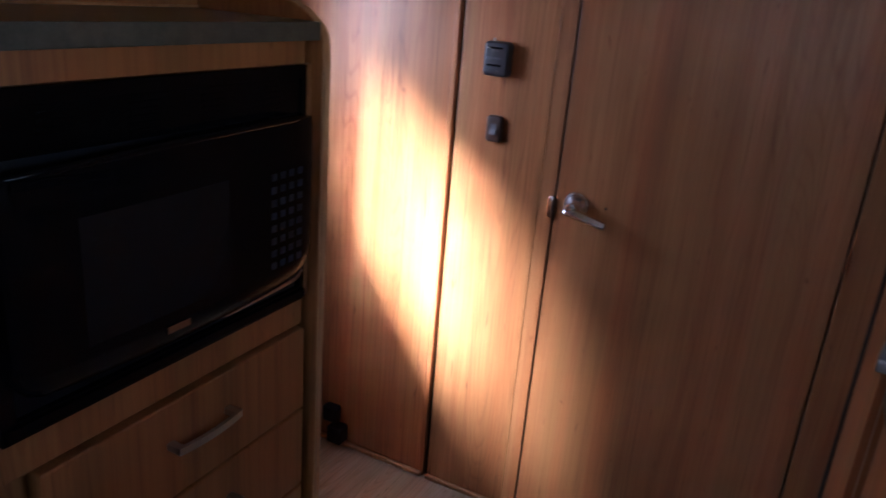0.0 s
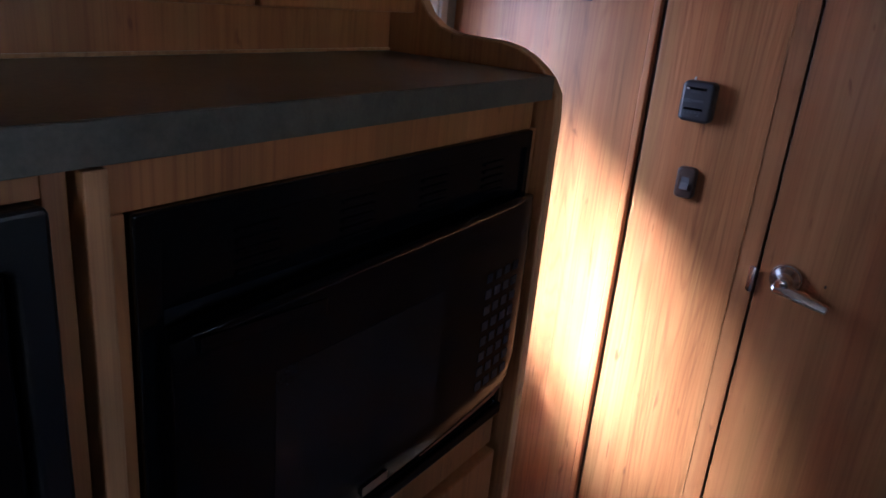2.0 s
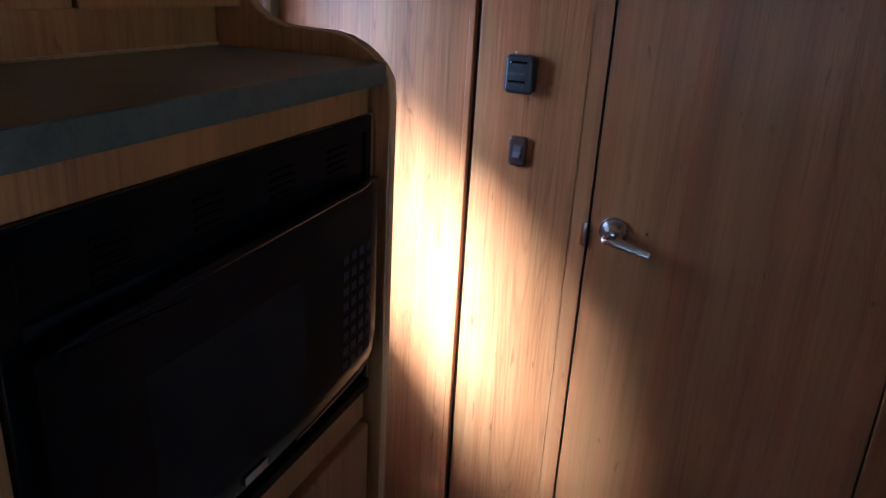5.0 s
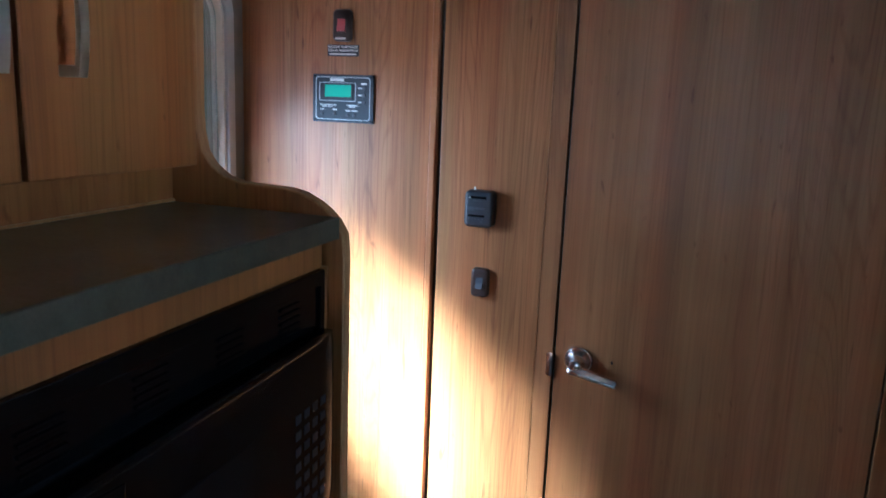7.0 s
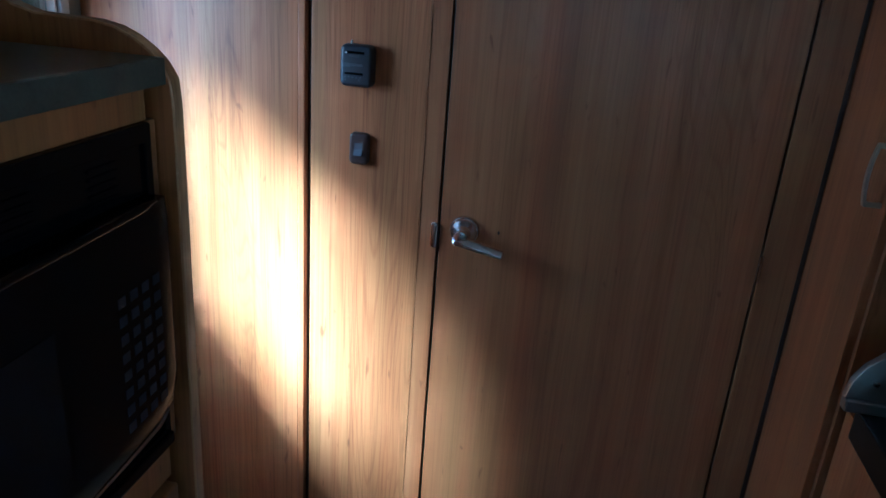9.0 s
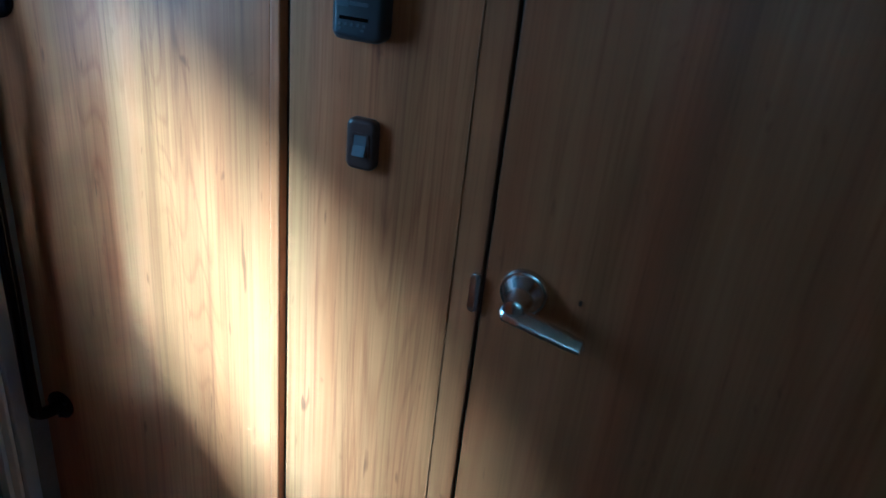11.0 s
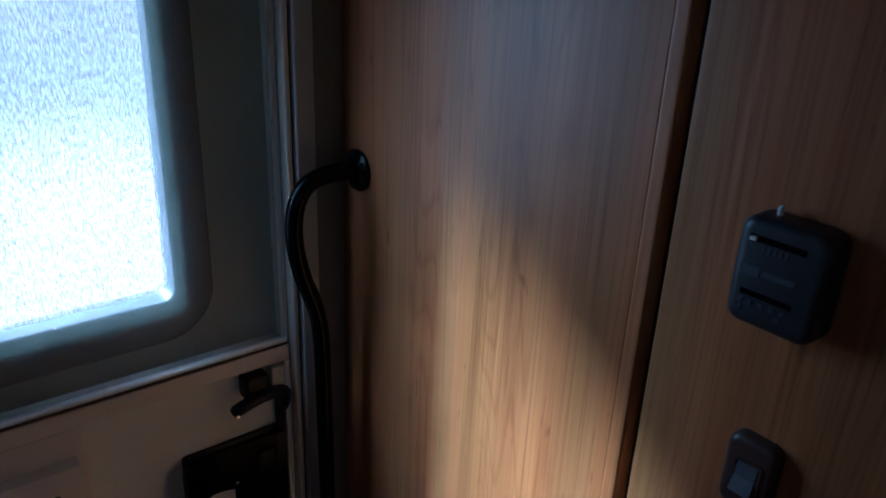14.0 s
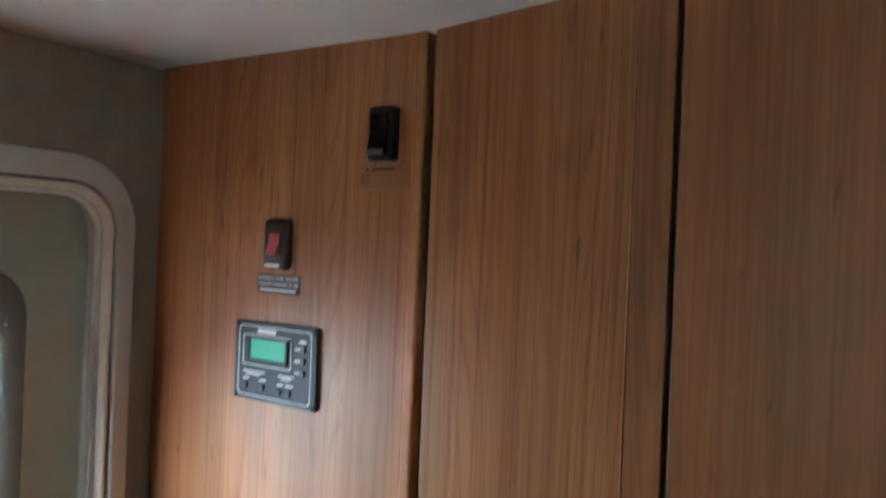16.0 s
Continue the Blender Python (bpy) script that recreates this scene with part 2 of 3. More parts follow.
# ---- building helpers ----
def part(name, bm, material, parent=None, label="", smooth=False):
    me = bpy.data.meshes.new(name)
    bmesh.ops.recalc_face_normals(bm, faces=bm.faces)
    bm.to_mesh(me)
    bm.free()
    me.materials.append(material)
    if smooth:
        me.polygons.foreach_set("use_smooth", [True] * len(me.polygons))
        me.set_sharp_from_angle(angle=radians(40))
    ob = new(name, me)
    if parent:
        ob.parent = parent
        if not parent.parent:
            ob.matrix_parent_inverse = parent.matrix_basis.inverted()
    return tagged(ob, label)


def thing(name, at, label, category, kind="", group=""):
    ob = new(name)
    ob.empty_display_size = 0.05
    ob.matrix_basis = Matrix.Translation(at)
    return tagged(ob, label, category, group, kind)


def box(bm, x0, x1, y0, y1, z0, z1, bevel=0.0, segments=2):
    vs = [bm.verts.new((x, y, z)) for x in (x0, x1) for y in (y0, y1) for z in (z0, z1)]
    fs = [bm.faces.new([vs[i] for i in f]) for f in ((0, 1, 3, 2), (4, 6, 7, 5), (0, 4, 5, 1), (2, 3, 7, 6), (0, 2, 6, 4), (1, 5, 7, 3))]
    if bevel:
        es = list({e for f in fs for e in f.edges})
        bmesh.ops.bevel(bm, geom=es, offset=bevel, segments=segments, affect="EDGES", profile=0.6)
    return bm


def cube(x0, x1, y0, y1, z0, z1, bevel=0.0, segments=2):
    return box(bmesh.new(), x0, x1, y0, y1, z0, z1, bevel, segments)


def rounded(a0, a1, b0, b1, r, n=6):
    """Loop of a rectangle with rounded corners in two coordinates; r is one radius or four."""
    rs = r if isinstance(r, tuple) else (r,) * 4
    pts = []
    for k, (ca, cb, start) in enumerate(((a1, b1, 0), (a0, b1, 90), (a0, b0, 180), (a1, b0, 270))):
        q = max(rs[k], 1e-4)
        ox, oy = ca - math.copysign(q, ca - (a0 + a1) / 2), cb - math.copysign(q, cb - (b0 + b1) / 2)
        for i in range(n + 1):
            t = radians(start + 90 * i / n)
            pts.append((ox + q * math.cos(t), oy + q * math.sin(t)))
    return pts


def place(axis, depth, p):
    return {"x": (depth, p[0], p[1]), "y": (p[0], depth, p[1]), "z": (p[0], p[1], depth)}[axis]


def prism(axis, d0, d1, loop, bevel=0.0, segments=2):
    """A plate with the given outline between two depths along an axis."""
    bm = bmesh.new()
    a = [bm.verts.new(place(axis, d0, p)) for p in loop]
    b = [bm.verts.new(place(axis, d1, p)) for p in loop]
    caps = [bm.faces.new(a), bm.faces.new(b[::-1])]
    for i in range(len(loop)):
        j = (i + 1) % len(loop)
        bm.faces.new((a[i], b[i], b[j], a[j]))
    if bevel:
        bmesh.ops.bevel(bm, geom=list(caps[1].edges), offset=bevel, segments=segments, affect="EDGES", profile=0.6)
    return bm


def ring(axis, d0, d1, outer, inner, bevel=0.0):
    """A frame between two loops of equal length, with depth; d1 is its front."""
    bm = bmesh.new()
    n = len(outer)
    o0, o1, i0, i1 = ([bm.verts.new(place(axis, d, p)) for p in loop] for d, loop in ((d0, outer), (d1, outer), (d0, inner), (d1, inner)))
    for i in range(n):
        j = (i + 1) % n
        bm.faces.new((o1[i], o1[j], i1[j], i1[i]))
        bm.faces.new((o0[j], o0[i], i0[i], i0[j]))
        bm.faces.new((o0[i], o0[j], o1[j], o1[i]))
        bm.faces.new((i0[j], i0[i], i1[i], i1[j]))
    if bevel:
        es = [e for vs in (o1, i1) for i in range(n) for e in [bm.edges.get((vs[i], vs[(i + 1) % n]))] if e]
        bmesh.ops.bevel(bm, geom=es, offset=bevel, segments=3, affect="EDGES", profile=0.5)
    return bm


def pillow(axis, d0, d1, a0, a1, b0, b1, r, edge, steps=4):
    """A moulded cover with rounded corners whose front edge rolls over; d1 is its front."""
    bm = bmesh.new()
    way = math.copysign(1, d1 - d0)
    rings = [(d0, 0.0)] + [(d1 - way * edge * (1 - math.sin(t)), edge * (1 - math.cos(t))) for t in (k / steps * math.pi / 2 for k in range(steps + 1))]
    loops = [[bm.verts.new(place(axis, d, p)) for p in rounded(a0 + m, a1 - m, b0 + m, b1 - m, max(r - m, 0.0012))] for d, m in rings]
    for u, v in zip(loops, loops[1:]):
        for i in range(len(u)):
            j = (i + 1) % len(u)
            bm.faces.new((u[i], u[j], v[j], v[i]))
    bm.faces.new(loops[0][::-1])
    bm.faces.new(loops[-1])
    return bm


def tube(points, radius, sides=14, closed_ends=True, squash=1.0):
    """A round bar along a smooth line through the points."""
    bm = bmesh.new()
    pts = [Vector(p) for p in points]
    up, rings = None, []
    for i, p in enumerate(pts):
        t = (pts[min(i + 1, len(pts) - 1)] - pts[max(i - 1, 0)]).normalized()
        if up is None:
            up = t.orthogonal().normalized()
        up = (up - t * up.dot(t)).normalized()
        side = t.cross(up)
        r = radius[i] if isinstance(radius, (list, tuple)) else radius
        rings.append([bm.verts.new(p + r * (math.cos(a) * up + squash * math.sin(a) * side)) for a in (2 * math.pi * k / sides for k in range(sides))])
    for a, b in zip(rings, rings[1:]):
        for k in range(sides):
            bm.faces.new((a[k], a[(k + 1) % sides], b[(k + 1) % sides], b[k]))
    if closed_ends:
        bm.faces.new(rings[0][::-1])
        bm.faces.new(rings[-1])
    return bm


def curve_points(ctrl, steps=8):
    """Points on a Catmull-Rom line through ctrl."""
    c = [Vector(p) for p in ctrl]
    c = [2 * c[0] - c[1]] + c + [2 * c[-1] - c[-2]]
    out = []
    for i in range(1, len(c) - 2):
        for k in range(steps):
            t = k / steps
            a, b, d, e = c[i - 1], c[i], c[i + 1], c[i + 2]
            out.append(0.5 * ((2 * b) + (d - a) * t + (2 * a - 5 * b + 4 * d - e) * t * t + (3 * b - a - 3 * d + e) * t ** 3))
    out.append(c[-2])
    return out


def lathe_y(cx, cz, profile, sides=28):
    """A turned piece about an axis along y: profile of (y, radius)."""
    bm = bmesh.new()
    rings = [[bm.verts.new((cx + r * math.cos(a), y, cz + r * math.sin(a))) for a in (2 * math.pi * k / sides for k in range(sides))] for y, r in profile]
    for a, b in zip(rings, rings[1:]):
        for k in range(sides):
            bm.faces.new((a[k], a[(k + 1) % sides], b[(k + 1) % sides], b[k]))
    bm.faces.new(rings[0])
    bm.faces.new(rings[-1][::-1])
    return bm


def bars(rects, y0, y1):
    bm = bmesh.new()
    for x0, x1, z0, z1 in rects:
        box(bm, x0, x1, y0, y1, z0, z1)
    return bm


def structure(name, bm, material, label="", category=""):
    return tagged(part(name, bm, material), label, category, "", "structure")


# ---- the shell ----
FLOOR, CEIL, P = -0.02, 2.035, 1.57
structure("floor", cube(-1.39, 1.0, -2.4, 1.75, FLOOR - 0.05, FLOOR), M_FLOOR, "pale vinyl plank floor of the camper", "floor")
roof_line = [(-1.39, 2.039), (-0.752, 2.031), (-0.57, 2.045), (-0.2, 2.068), (0.35, 2.078), (1.0, 2.06), (1.0, 2.14), (-1.39, 2.14)]
structure("ceiling", prism("y", -2.44, 1.75, roof_line), M_CEIL, "off-white, slightly arched camper ceiling", "ceiling")
# these two walls are unseen; their openings are added to admit fill light
structure("wall_south", ring("y", -2.44, -2.4, rounded(-1.39, 1.0, FLOOR, 2.1, 0.001), rounded(-0.275, 0.175, 1.17, 1.43, 0.04)), M_WALLPAPER, "unseen grey-beige vinyl wall with an opening added for fill light", "wall")
structure("wall_east", ring("x", 1.0, 0.95, rounded(-2.4, 1.75, FLOOR, 2.1, 0.001), rounded(0.16, 0.58, 1.39, 1.61, 0.04)), M_WALLPAPER, "unseen grey-beige vinyl wall with a side opening added for fill light", "wall")
structure("wall_back", cube(-1.39, 1.0, 1.72, 1.75, FLOOR, 2.1), M_GAP, "dark wall of the closed bathroom", "wall")
wall_west = structure("wall_west", ring("x", -1.39, -1.3, rounded(-2.4, 1.72, FLOOR, CEIL, 0.001, 10), rounded(0.8, 1.513, FLOOR + 0.01, 1.862, (0.1, 0.1, 0.02, 0.02), 10)), M_WALLPAPER, "grey-beige textured vinyl wall round the entry door", "wall")

# wood partition that carries the switches
north = thing("wall_north", (-0.5, P, FLOOR), "wood-grain laminate partition in panels with narrow dark joints", "wall", "structure")
part("panel", cube(-1.3, -0.777, P, P + 0.03, FLOOR, 2.1, 0.0015), M_PANEL, north)
part("edge_trim", cube(-0.7765, -0.759, P - 0.003, P + 0.03, FLOOR, 2.1, 0.004, 3), M_PANEL, north, "rounded wood edge trim")
part("joint", cube(-0.7588, -0.7465, P + 0.016, P + 0.03, FLOOR, 2.1), M_GAP, north, "dark recessed joint")
part("panel", cube(-0.746, -0.4835, P, P + 0.03, FLOOR, 2.1, 0.0015), M_PANEL, north)
part("door_jamb", cube(-0.4825, -0.4395, P - 0.001, P + 0.03, FLOOR, 2.1, 0.002), M_DOOR, north)
part("joint", cube(-0.439, -0.4345, P + 0.012, P + 0.03, FLOOR, 2.1), M_GAP, north, "dark door gap")
part("joint", cube(0.2585, 0.2628, P + 0.012, P + 0.03, FLOOR, 2.1), M_GAP, north, "dark door gap")
part("door_jamb", cube(0.2632, 0.359, P - 0.001, P + 0.03, FLOOR, 2.1, 0.002), M_DOOR, north)
part("groove", cube(-0.4834, -0.4818, P - 0.0022, P + 0.002, FLOOR, 2.09, 0.0006), M_EDGE, north, "thin pale edge line")
part("strike_plate", prism("y", P - 0.001, P - 0.007, rounded(-0.4535, -0.4385, 0.936, 0.996, 0.006), 0.002), M_CHROME, north, "satin chrome strike plate", True)
bm = bmesh.new()
for x0, x1 in ((-1.29, -0.765), (-0.746, -0.44), (0.268, 0.345)):
    box(bm, x0, x1, P - 0.014, P - 0.001, FLOOR, FLOOR + 0.016, 0.005, 3)
structure("baseboard", bm, M_EDGE, "small light quarter-round wood strip at the floor", "trim")

# bathroom door
bath = thing("door_1", (-0.09, P, FLOOR), "closed wood-grain laminate bathroom door with a chrome lever", "door", "structure")
part("leaf", cube(-0.434, 0.258, P + 0.001, P + 0.03, FLOOR + 0.012, 2.1, 0.002), M_DOOR, bath)
HX, HZ = -0.377, 0.985
lever = part("door_handle", lathe_y(HX, HZ, [(P + 0.001, 0.0345), (P - 0.004, 0.0345), (P - 0.0075, 0.0325), (P - 0.0085, 0.0295), (P - 0.014, 0.0265), (P - 0.022, 0.019), (P - 0.028, 0.0155), (P - 0.05, 0.015), (P - 0.054, 0.011)]), M_CHROME, bath, "round satin chrome rose", True)
part("lever", tube(curve_points([(HX - 0.02, P - 0.05, HZ - 0.007), (HX + 0.008, P - 0.055, HZ - 0.009), (HX + 0.045, P - 0.058, HZ - 0.016), (HX + 0.085, P - 0.06, HZ - 0.024), (HX + 0.1, P - 0.06, HZ - 0.026)]), [0.004, 0.01, 0.0125] + [0.0138] * 7 + [0.0132] * 7 + [0.012] * 6 + [0.011] * 6 + [0.0102, 0.0078, 0.004, 0.001], 16, True, 0.5), M_CHROME, lever, "flattened chrome lever", True)
part("stem", lathe_y(HX, HZ, [(P - 0.03, 0.0145), (P - 0.05, 0.0155), (P - 0.0575, 0.0145), (P - 0.06, 0.009)]), M_CHROME, lever, "", True)
for z in (0.985, 0.25, 1.75):
    part("hinge", tube([(0.2605, P - 0.003, z - 0.03), (0.2605, P - 0.003, z + 0.03)], 0.0045, 10), M_CHROME, bath, "small chrome hinge barrel")
part("scratch", prism("y", P + 0.0008, P - 0.0004, rounded(-0.302, -0.297, 0.985, 0.993, 0.002, 2)), M_GAP, bath, "small dark dent")

# the corner's shade, drawn as a thin dark strip
part("corner_shade", cube(0.338, 0.347, P - 0.0045, P - 0.0015, FLOOR, 2.03, 0.0008), M_GAP, north, "shade of the corner, set as a dark strip")

# ---- entry door ----
entry = thing("door_2", (-1.33, 1.16, FLOOR), "closed grey entry door behind a beige screen door, with frosted window", "door", "structure")
def door_loop(m, r=0.1):
    """The door's outline, drawn in by m from the trim's outer edge."""
    return rounded(0.79 + m, 1.517 - m, FLOOR + 0.012 + m * 0.4, 1.866 - 1.3 * m, (max(r - m, 0.02), max(r - m, 0.02), 0.012, 0.012), 10)
part("outer_trim", ring("x", -1.31, -1.291, door_loop(-0.006, 0.104), door_loop(0.024), 0.004), M_TRIMW, entry, "beige plastic door trim", True)
part("inner_trim", ring("x", -1.34, -1.297, door_loop(0.0274), door_loop(0.036), 0.003), M_SCRFRAME, entry, "beige inner door trim", True)
part("trim_gap", ring("x", -1.34, -1.302, door_loop(0.0242), door_loop(0.0272)), M_GAP, entry)
part("seal", ring("x", -1.359, -1.316, door_loop(0.0362), door_loop(0.0376)), M_DOORGREY, entry, "grey edge of the door opening")
part("leaf", ring("x", -1.385, -1.36, door_loop(-0.004), rounded(1.038, 1.34, 1.066, 1.668, 0.04, 10), 0.002), M_DOORGREY, entry, "grey-green moulded door skin")
gasket = part("window_gasket", ring("x", -1.383, -1.338, rounded(0.998, 1.38, 1.018, 1.702, 0.075, 10), rounded(1.05, 1.325, 1.082, 1.657, 0.018, 10), 0.006), M_GASKET, entry, "wide dark grey window gasket, dusty", True)
pane = part("window_pane", cube(-1.372, -1.368, 1.044, 1.334, 1.072, 1.663), M_PANE, entry, "bright frosted door window")
pane.visible_shadow = False
# screen door in front of it
# white colour stands in for light caught along the screen's edge
part("screen_edge", ring("x", -1.342, -1.318, rounded(0.83, 1.479, 0.979, 1.818, (0.065, 0.065, 0.003, 0.003), 10), rounded(0.836, 1.473, 0.9835, 1.812, (0.06, 0.06, 0.003, 0.003), 10)), M_WHITE, entry, "thin screen edging, white for the light it catches")
part("screen_mesh", cube(-1.3265, -1.3255, 0.8365, 1.4725, 0.984, 1.8115), M_MESH, entry, "fine grey insect screen")
# bead added in white to draw the glint along the lower edge
part("screen_glint", tube([(-1.3145, 0.838, 0.9835), (-1.3145, 1.474, 0.9835)], 0.0042, 10), M_WHITE, entry, "white bead standing for the bright line under the screen", True)
part("bead_gap", cube(-1.334, -1.3155, 0.836, 1.478, 0.973, 0.9788), M_GAP, entry)
part("screen_rail", cube(-1.336, -1.314, 0.832, 1.479, 0.9465, 0.9725, 0.002), M_SCRFRAME, entry)
part("screen_stile", cube(-1.336, -1.314, 1.4695, 1.4795, 0.03, 0.946, 0.002), M_WHITE, entry, "pale upright edge strip")
part("infill_panel", cube(-1.345, -1.334, 1.183, 1.469, 0.655, 0.9455, 0.001), M_INFILL, entry, "pale cream infill panel")
part("slide_panel", cube(-1.336, -1.317, 0.84, 1.182, 0.655, 0.9455, 0.006, 3), M_SCRFRAME, entry, "beige sliding panel")
part("slide_grip", prism("x", -1.318, -1.294, rounded(0.92, 1.168, 0.872, 0.902, 0.003), 0.003), M_WHITE, entry, "white slide grip", True)
part("slide_groove", prism("x", -1.3165, -1.315, rounded(1.128, 1.14, 0.67, 0.85, 0.005, 4)), M_GASKET, entry, "dark pressed groove")
part("cross_rail", cube(-1.34, -1.308, 0.832, 1.469, 0.607, 0.645, 0.006, 3), M_SCRFRAME, entry)
# the lower door's shadow is put into this panel's dark colour
part("kick_panel", cube(-1.352, -1.342, 0.832, 1.469, 0.03, 0.605, 0.001), M_GASKET, entry, "lower door panel, coloured dark for the shadow on it")
part("stop_plate", cube(-1.334, -1.312, 1.447, 1.4685, 0.898, 0.941, 0.003), M_WHITE, entry, "white corner stop")


def cup(y):
    """How far the latch's hollowed front stands out at y: a proud lip at its free end, then a shallow hollow."""
    u = min(max((y - 1.297) / 0.06, 0.0), 1.0)
    return -1.294 - 0.026 * (1 - (1 - u) ** 2) + 0.006 * max(0.0, (y - 1.40) / 0.066)


latch = part("latch_case", prism("x", -1.333, -1.326, rounded(1.305, 1.468, 0.685, 0.826, 0.008), 0.002), M_BLACK, entry, "black plastic door latch plate", True)
ys = [1.297 + 0.00845 * i for i in range(21)]
loop = [(cup(y), y) for y in ys] + [(-1.327, ys[-1]), (-1.327, 1.318), (-1.318, 1.305), (-1.304, 1.2955)]
part("paddle", prism("z", 0.683, 0.818, loop, 0.002), M_GLOSS, latch, "black hollowed latch paddle", True)
part("key_plate", prism("x", -1.322, -1.3125, rounded(1.418, 1.45, 0.745, 0.795, 0.004), 0.002), M_BLACK, latch, "small raised lock plate", True)
bm = bmesh.new()
strip = [[bm.verts.new((cup(y) + d, y, z + 0.004 * math.sin((y - 1.318) * 60))) for z, d in ((0.703, -0.0004), (0.703, 0.0008), (0.742, 0.0008), (0.742, -0.0004))] for y in (1.318 + 0.0075 * i for i in range(9))]
for p, q in zip(strip, strip[1:]):
    for k in range(3):
        bm.faces.new((p[k], q[k], q[k + 1], p[k + 1]))
part("sticker", bm, M_LABEL, latch, "small white sticker")
part("screw", tube([(-1.322, 1.382, 0.752), (-1.3175, 1.382, 0.752)], 0.003, 10), M_CHROME, latch)
catch = part("catch_block", cube(-1.334, -1.303, 1.402, 1.44, 0.9, 0.938, 0.005, 3), M_BLACK, entry, "black screen door catch")
part("catch_arm", tube(curve_points([(-1.302, 1.378, 0.892), (-1.299, 1.392, 0.9), (-1.3, 1.42, 0.906), (-1.304, 1.448, 0.904), (-1.312, 1.467, 0.892), (-1.318, 1.468, 0.86)], 5), [0.007, 0.0095] + [0.0098] * 22 + [0.008, 0.006], 10), M_BLACK, catch, "black curved catch lever", True)
part("pivot", tube([(-1.296, 1.381, 0.893), (-1.289, 1.381, 0.893)], 0.003, 10), M_CHROME, catch)
part("latch_bar", cube(-1.332, -1.318, 1.458, 1.4688, 0.645, 0.9, 0.002), M_BLACK, entry, "black strip behind the latch")

# ---- grab bar ----
BX = -1.255
grab = thing("grab_bar", (BX, P, 0.5), "black bent steel grab bar fixed beside the entry door", "grab bar")
part("bar", tube(curve_points([(BX, P - 0.004, 1.252), (BX, P - 0.05, 1.253), (BX, P - 0.082, 1.243), (BX, P - 0.1, 1.215), (BX, P - 0.1045, 1.17), (BX, P - 0.095, 1.115), (BX, P - 0.075, 1.055), (BX, P - 0.067, 1.0), (BX, P - 0.065, 0.9), (BX, P - 0.063, 0.7), (BX, P - 0.062, 0.522), (BX, P - 0.055, 0.492), (BX, P - 0.03, 0.478), (BX, P - 0.004, 0.475)]), 0.0125, 16), M_GLOSS, grab, "", True)
for z in (1.252, 0.475):
    part("flange", lathe_y(BX, z, [(P - 0.0005, 0.03), (P - 0.005, 0.03), (P - 0.009, 0.024), (P - 0.011, 0.015)]), M_GLOSS, grab, "round black flange", True)
    for a in (0.6, 2.7, 4.8):
        part("screw", lathe_y(BX + 0.0225 * math.cos(a), z + 0.0225 * math.sin(a), [(P - 0.006, 0.0038), (P - 0.0115, 0.0034), (P - 0.0125, 0.002)], 10), M_BLACK, grab)

# ---- things on the partition ----
Y = P - 0.0005
thermo = thing("thermostat", (-0.637, Y, 1.328), "dark blue-grey plastic furnace thermostat with two slots", "thermostat")
part("case", pillow("y", Y, Y - 0.028, -0.672, -0.6, 1.285, 1.373, 0.013, 0.009), M_NAVY, thermo, "", True)
F = Y - 0.028
part("slot", bars([(-0.661, -0.618, 1.3545, 1.3595)], F - 0.0006, F + 0.004), M_GLOSS, thermo)
part("slot", bars([(-0.66, -0.62, 1.311, 1.3155)], F - 0.0006, F + 0.004), M_GLOSS, thermo)
part("slider", cube(-0.66, -0.655, F - 0.003, F + 0.001, 1.355, 1.358, 0.0008), M_WHITE, thermo, "white slider")
part("scale_marks", bars([(-0.65 + i * 0.0045, -0.648 + i * 0.0045, 1.3475, 1.3525) for i in range(5)], F - 0.0007, F + 0.002), M_NAVYMARK, thermo)
part("badge", bars([(-0.664, -0.648, 1.3265, 1.3345), (-0.6465, -0.621, 1.329, 1.3335)], F - 0.0007, F + 0.002), M_NAVYMARK, thermo, "grey maker's badge bars")
part("scale_marks", bars([(-0.661 + i * 0.0085, -0.6575 + i * 0.0085, 1.304, 1.3075) for i in range(5)] + [(-0.6595, -0.657, 1.2985, 1.3015), (-0.63, -0.6255, 1.2985, 1.3015)], F - 0.0007, F + 0.002), M_NAVYMARK, thermo)
part("fan_lever", tube([(-0.651, F + 0.018, 1.372), (-0.651, F + 0.017, 1.3785), (-0.65, F + 0.017, 1.3805)], [0.0024, 0.0022, 0.001], 8), M_LABEL, thermo, "small white lever")


def rocker_switch(name, x0, x1, z0, z1, body, rocker, label, depth=0.012):
    cx = (x0 + x1) / 2
    ob = thing(name, (cx, Y, z0), label, "switch")
    part("plate", pillow("y", Y, Y - depth, x0, x1, z0, z1, 0.011, 0.0065), body, ob, "", True)
    w, h = (x1 - x0) * 0.22, (z1 - z0) * 0.2
    cz = (z0 + z1) / 2
    part("bezel", ring("y", Y - depth + 0.002, Y - depth - 0.0015, rounded(cx - w - 0.003, cx + w + 0.003, cz - h - 0.003, cz + h + 0.003, 0.003, 3), rounded(cx - w, cx + w, cz - h, cz + h, 0.001, 3)), body, ob)
    bm = bmesh.new()
    a = [bm.verts.new((x, y, z)) for x in (cx - w + 0.0006, cx + w - 0.0006) for y, z in ((Y - depth + 0.003, cz - h), (Y - depth - 0.0075, cz - h + 0.001), (Y - depth - 0.002, cz), (Y - depth - 0.0005, cz + h), (Y - depth + 0.003, cz + h))]
    bm.faces.new(a[:5])
    bm.faces.new(a[5:][::-1])
    for i in range(5):
        j = (i + 1) % 5
        bm.faces.new((a[i], a[i + 5], a[j + 5], a[j]))
    part("rocker", bm, rocker, ob)
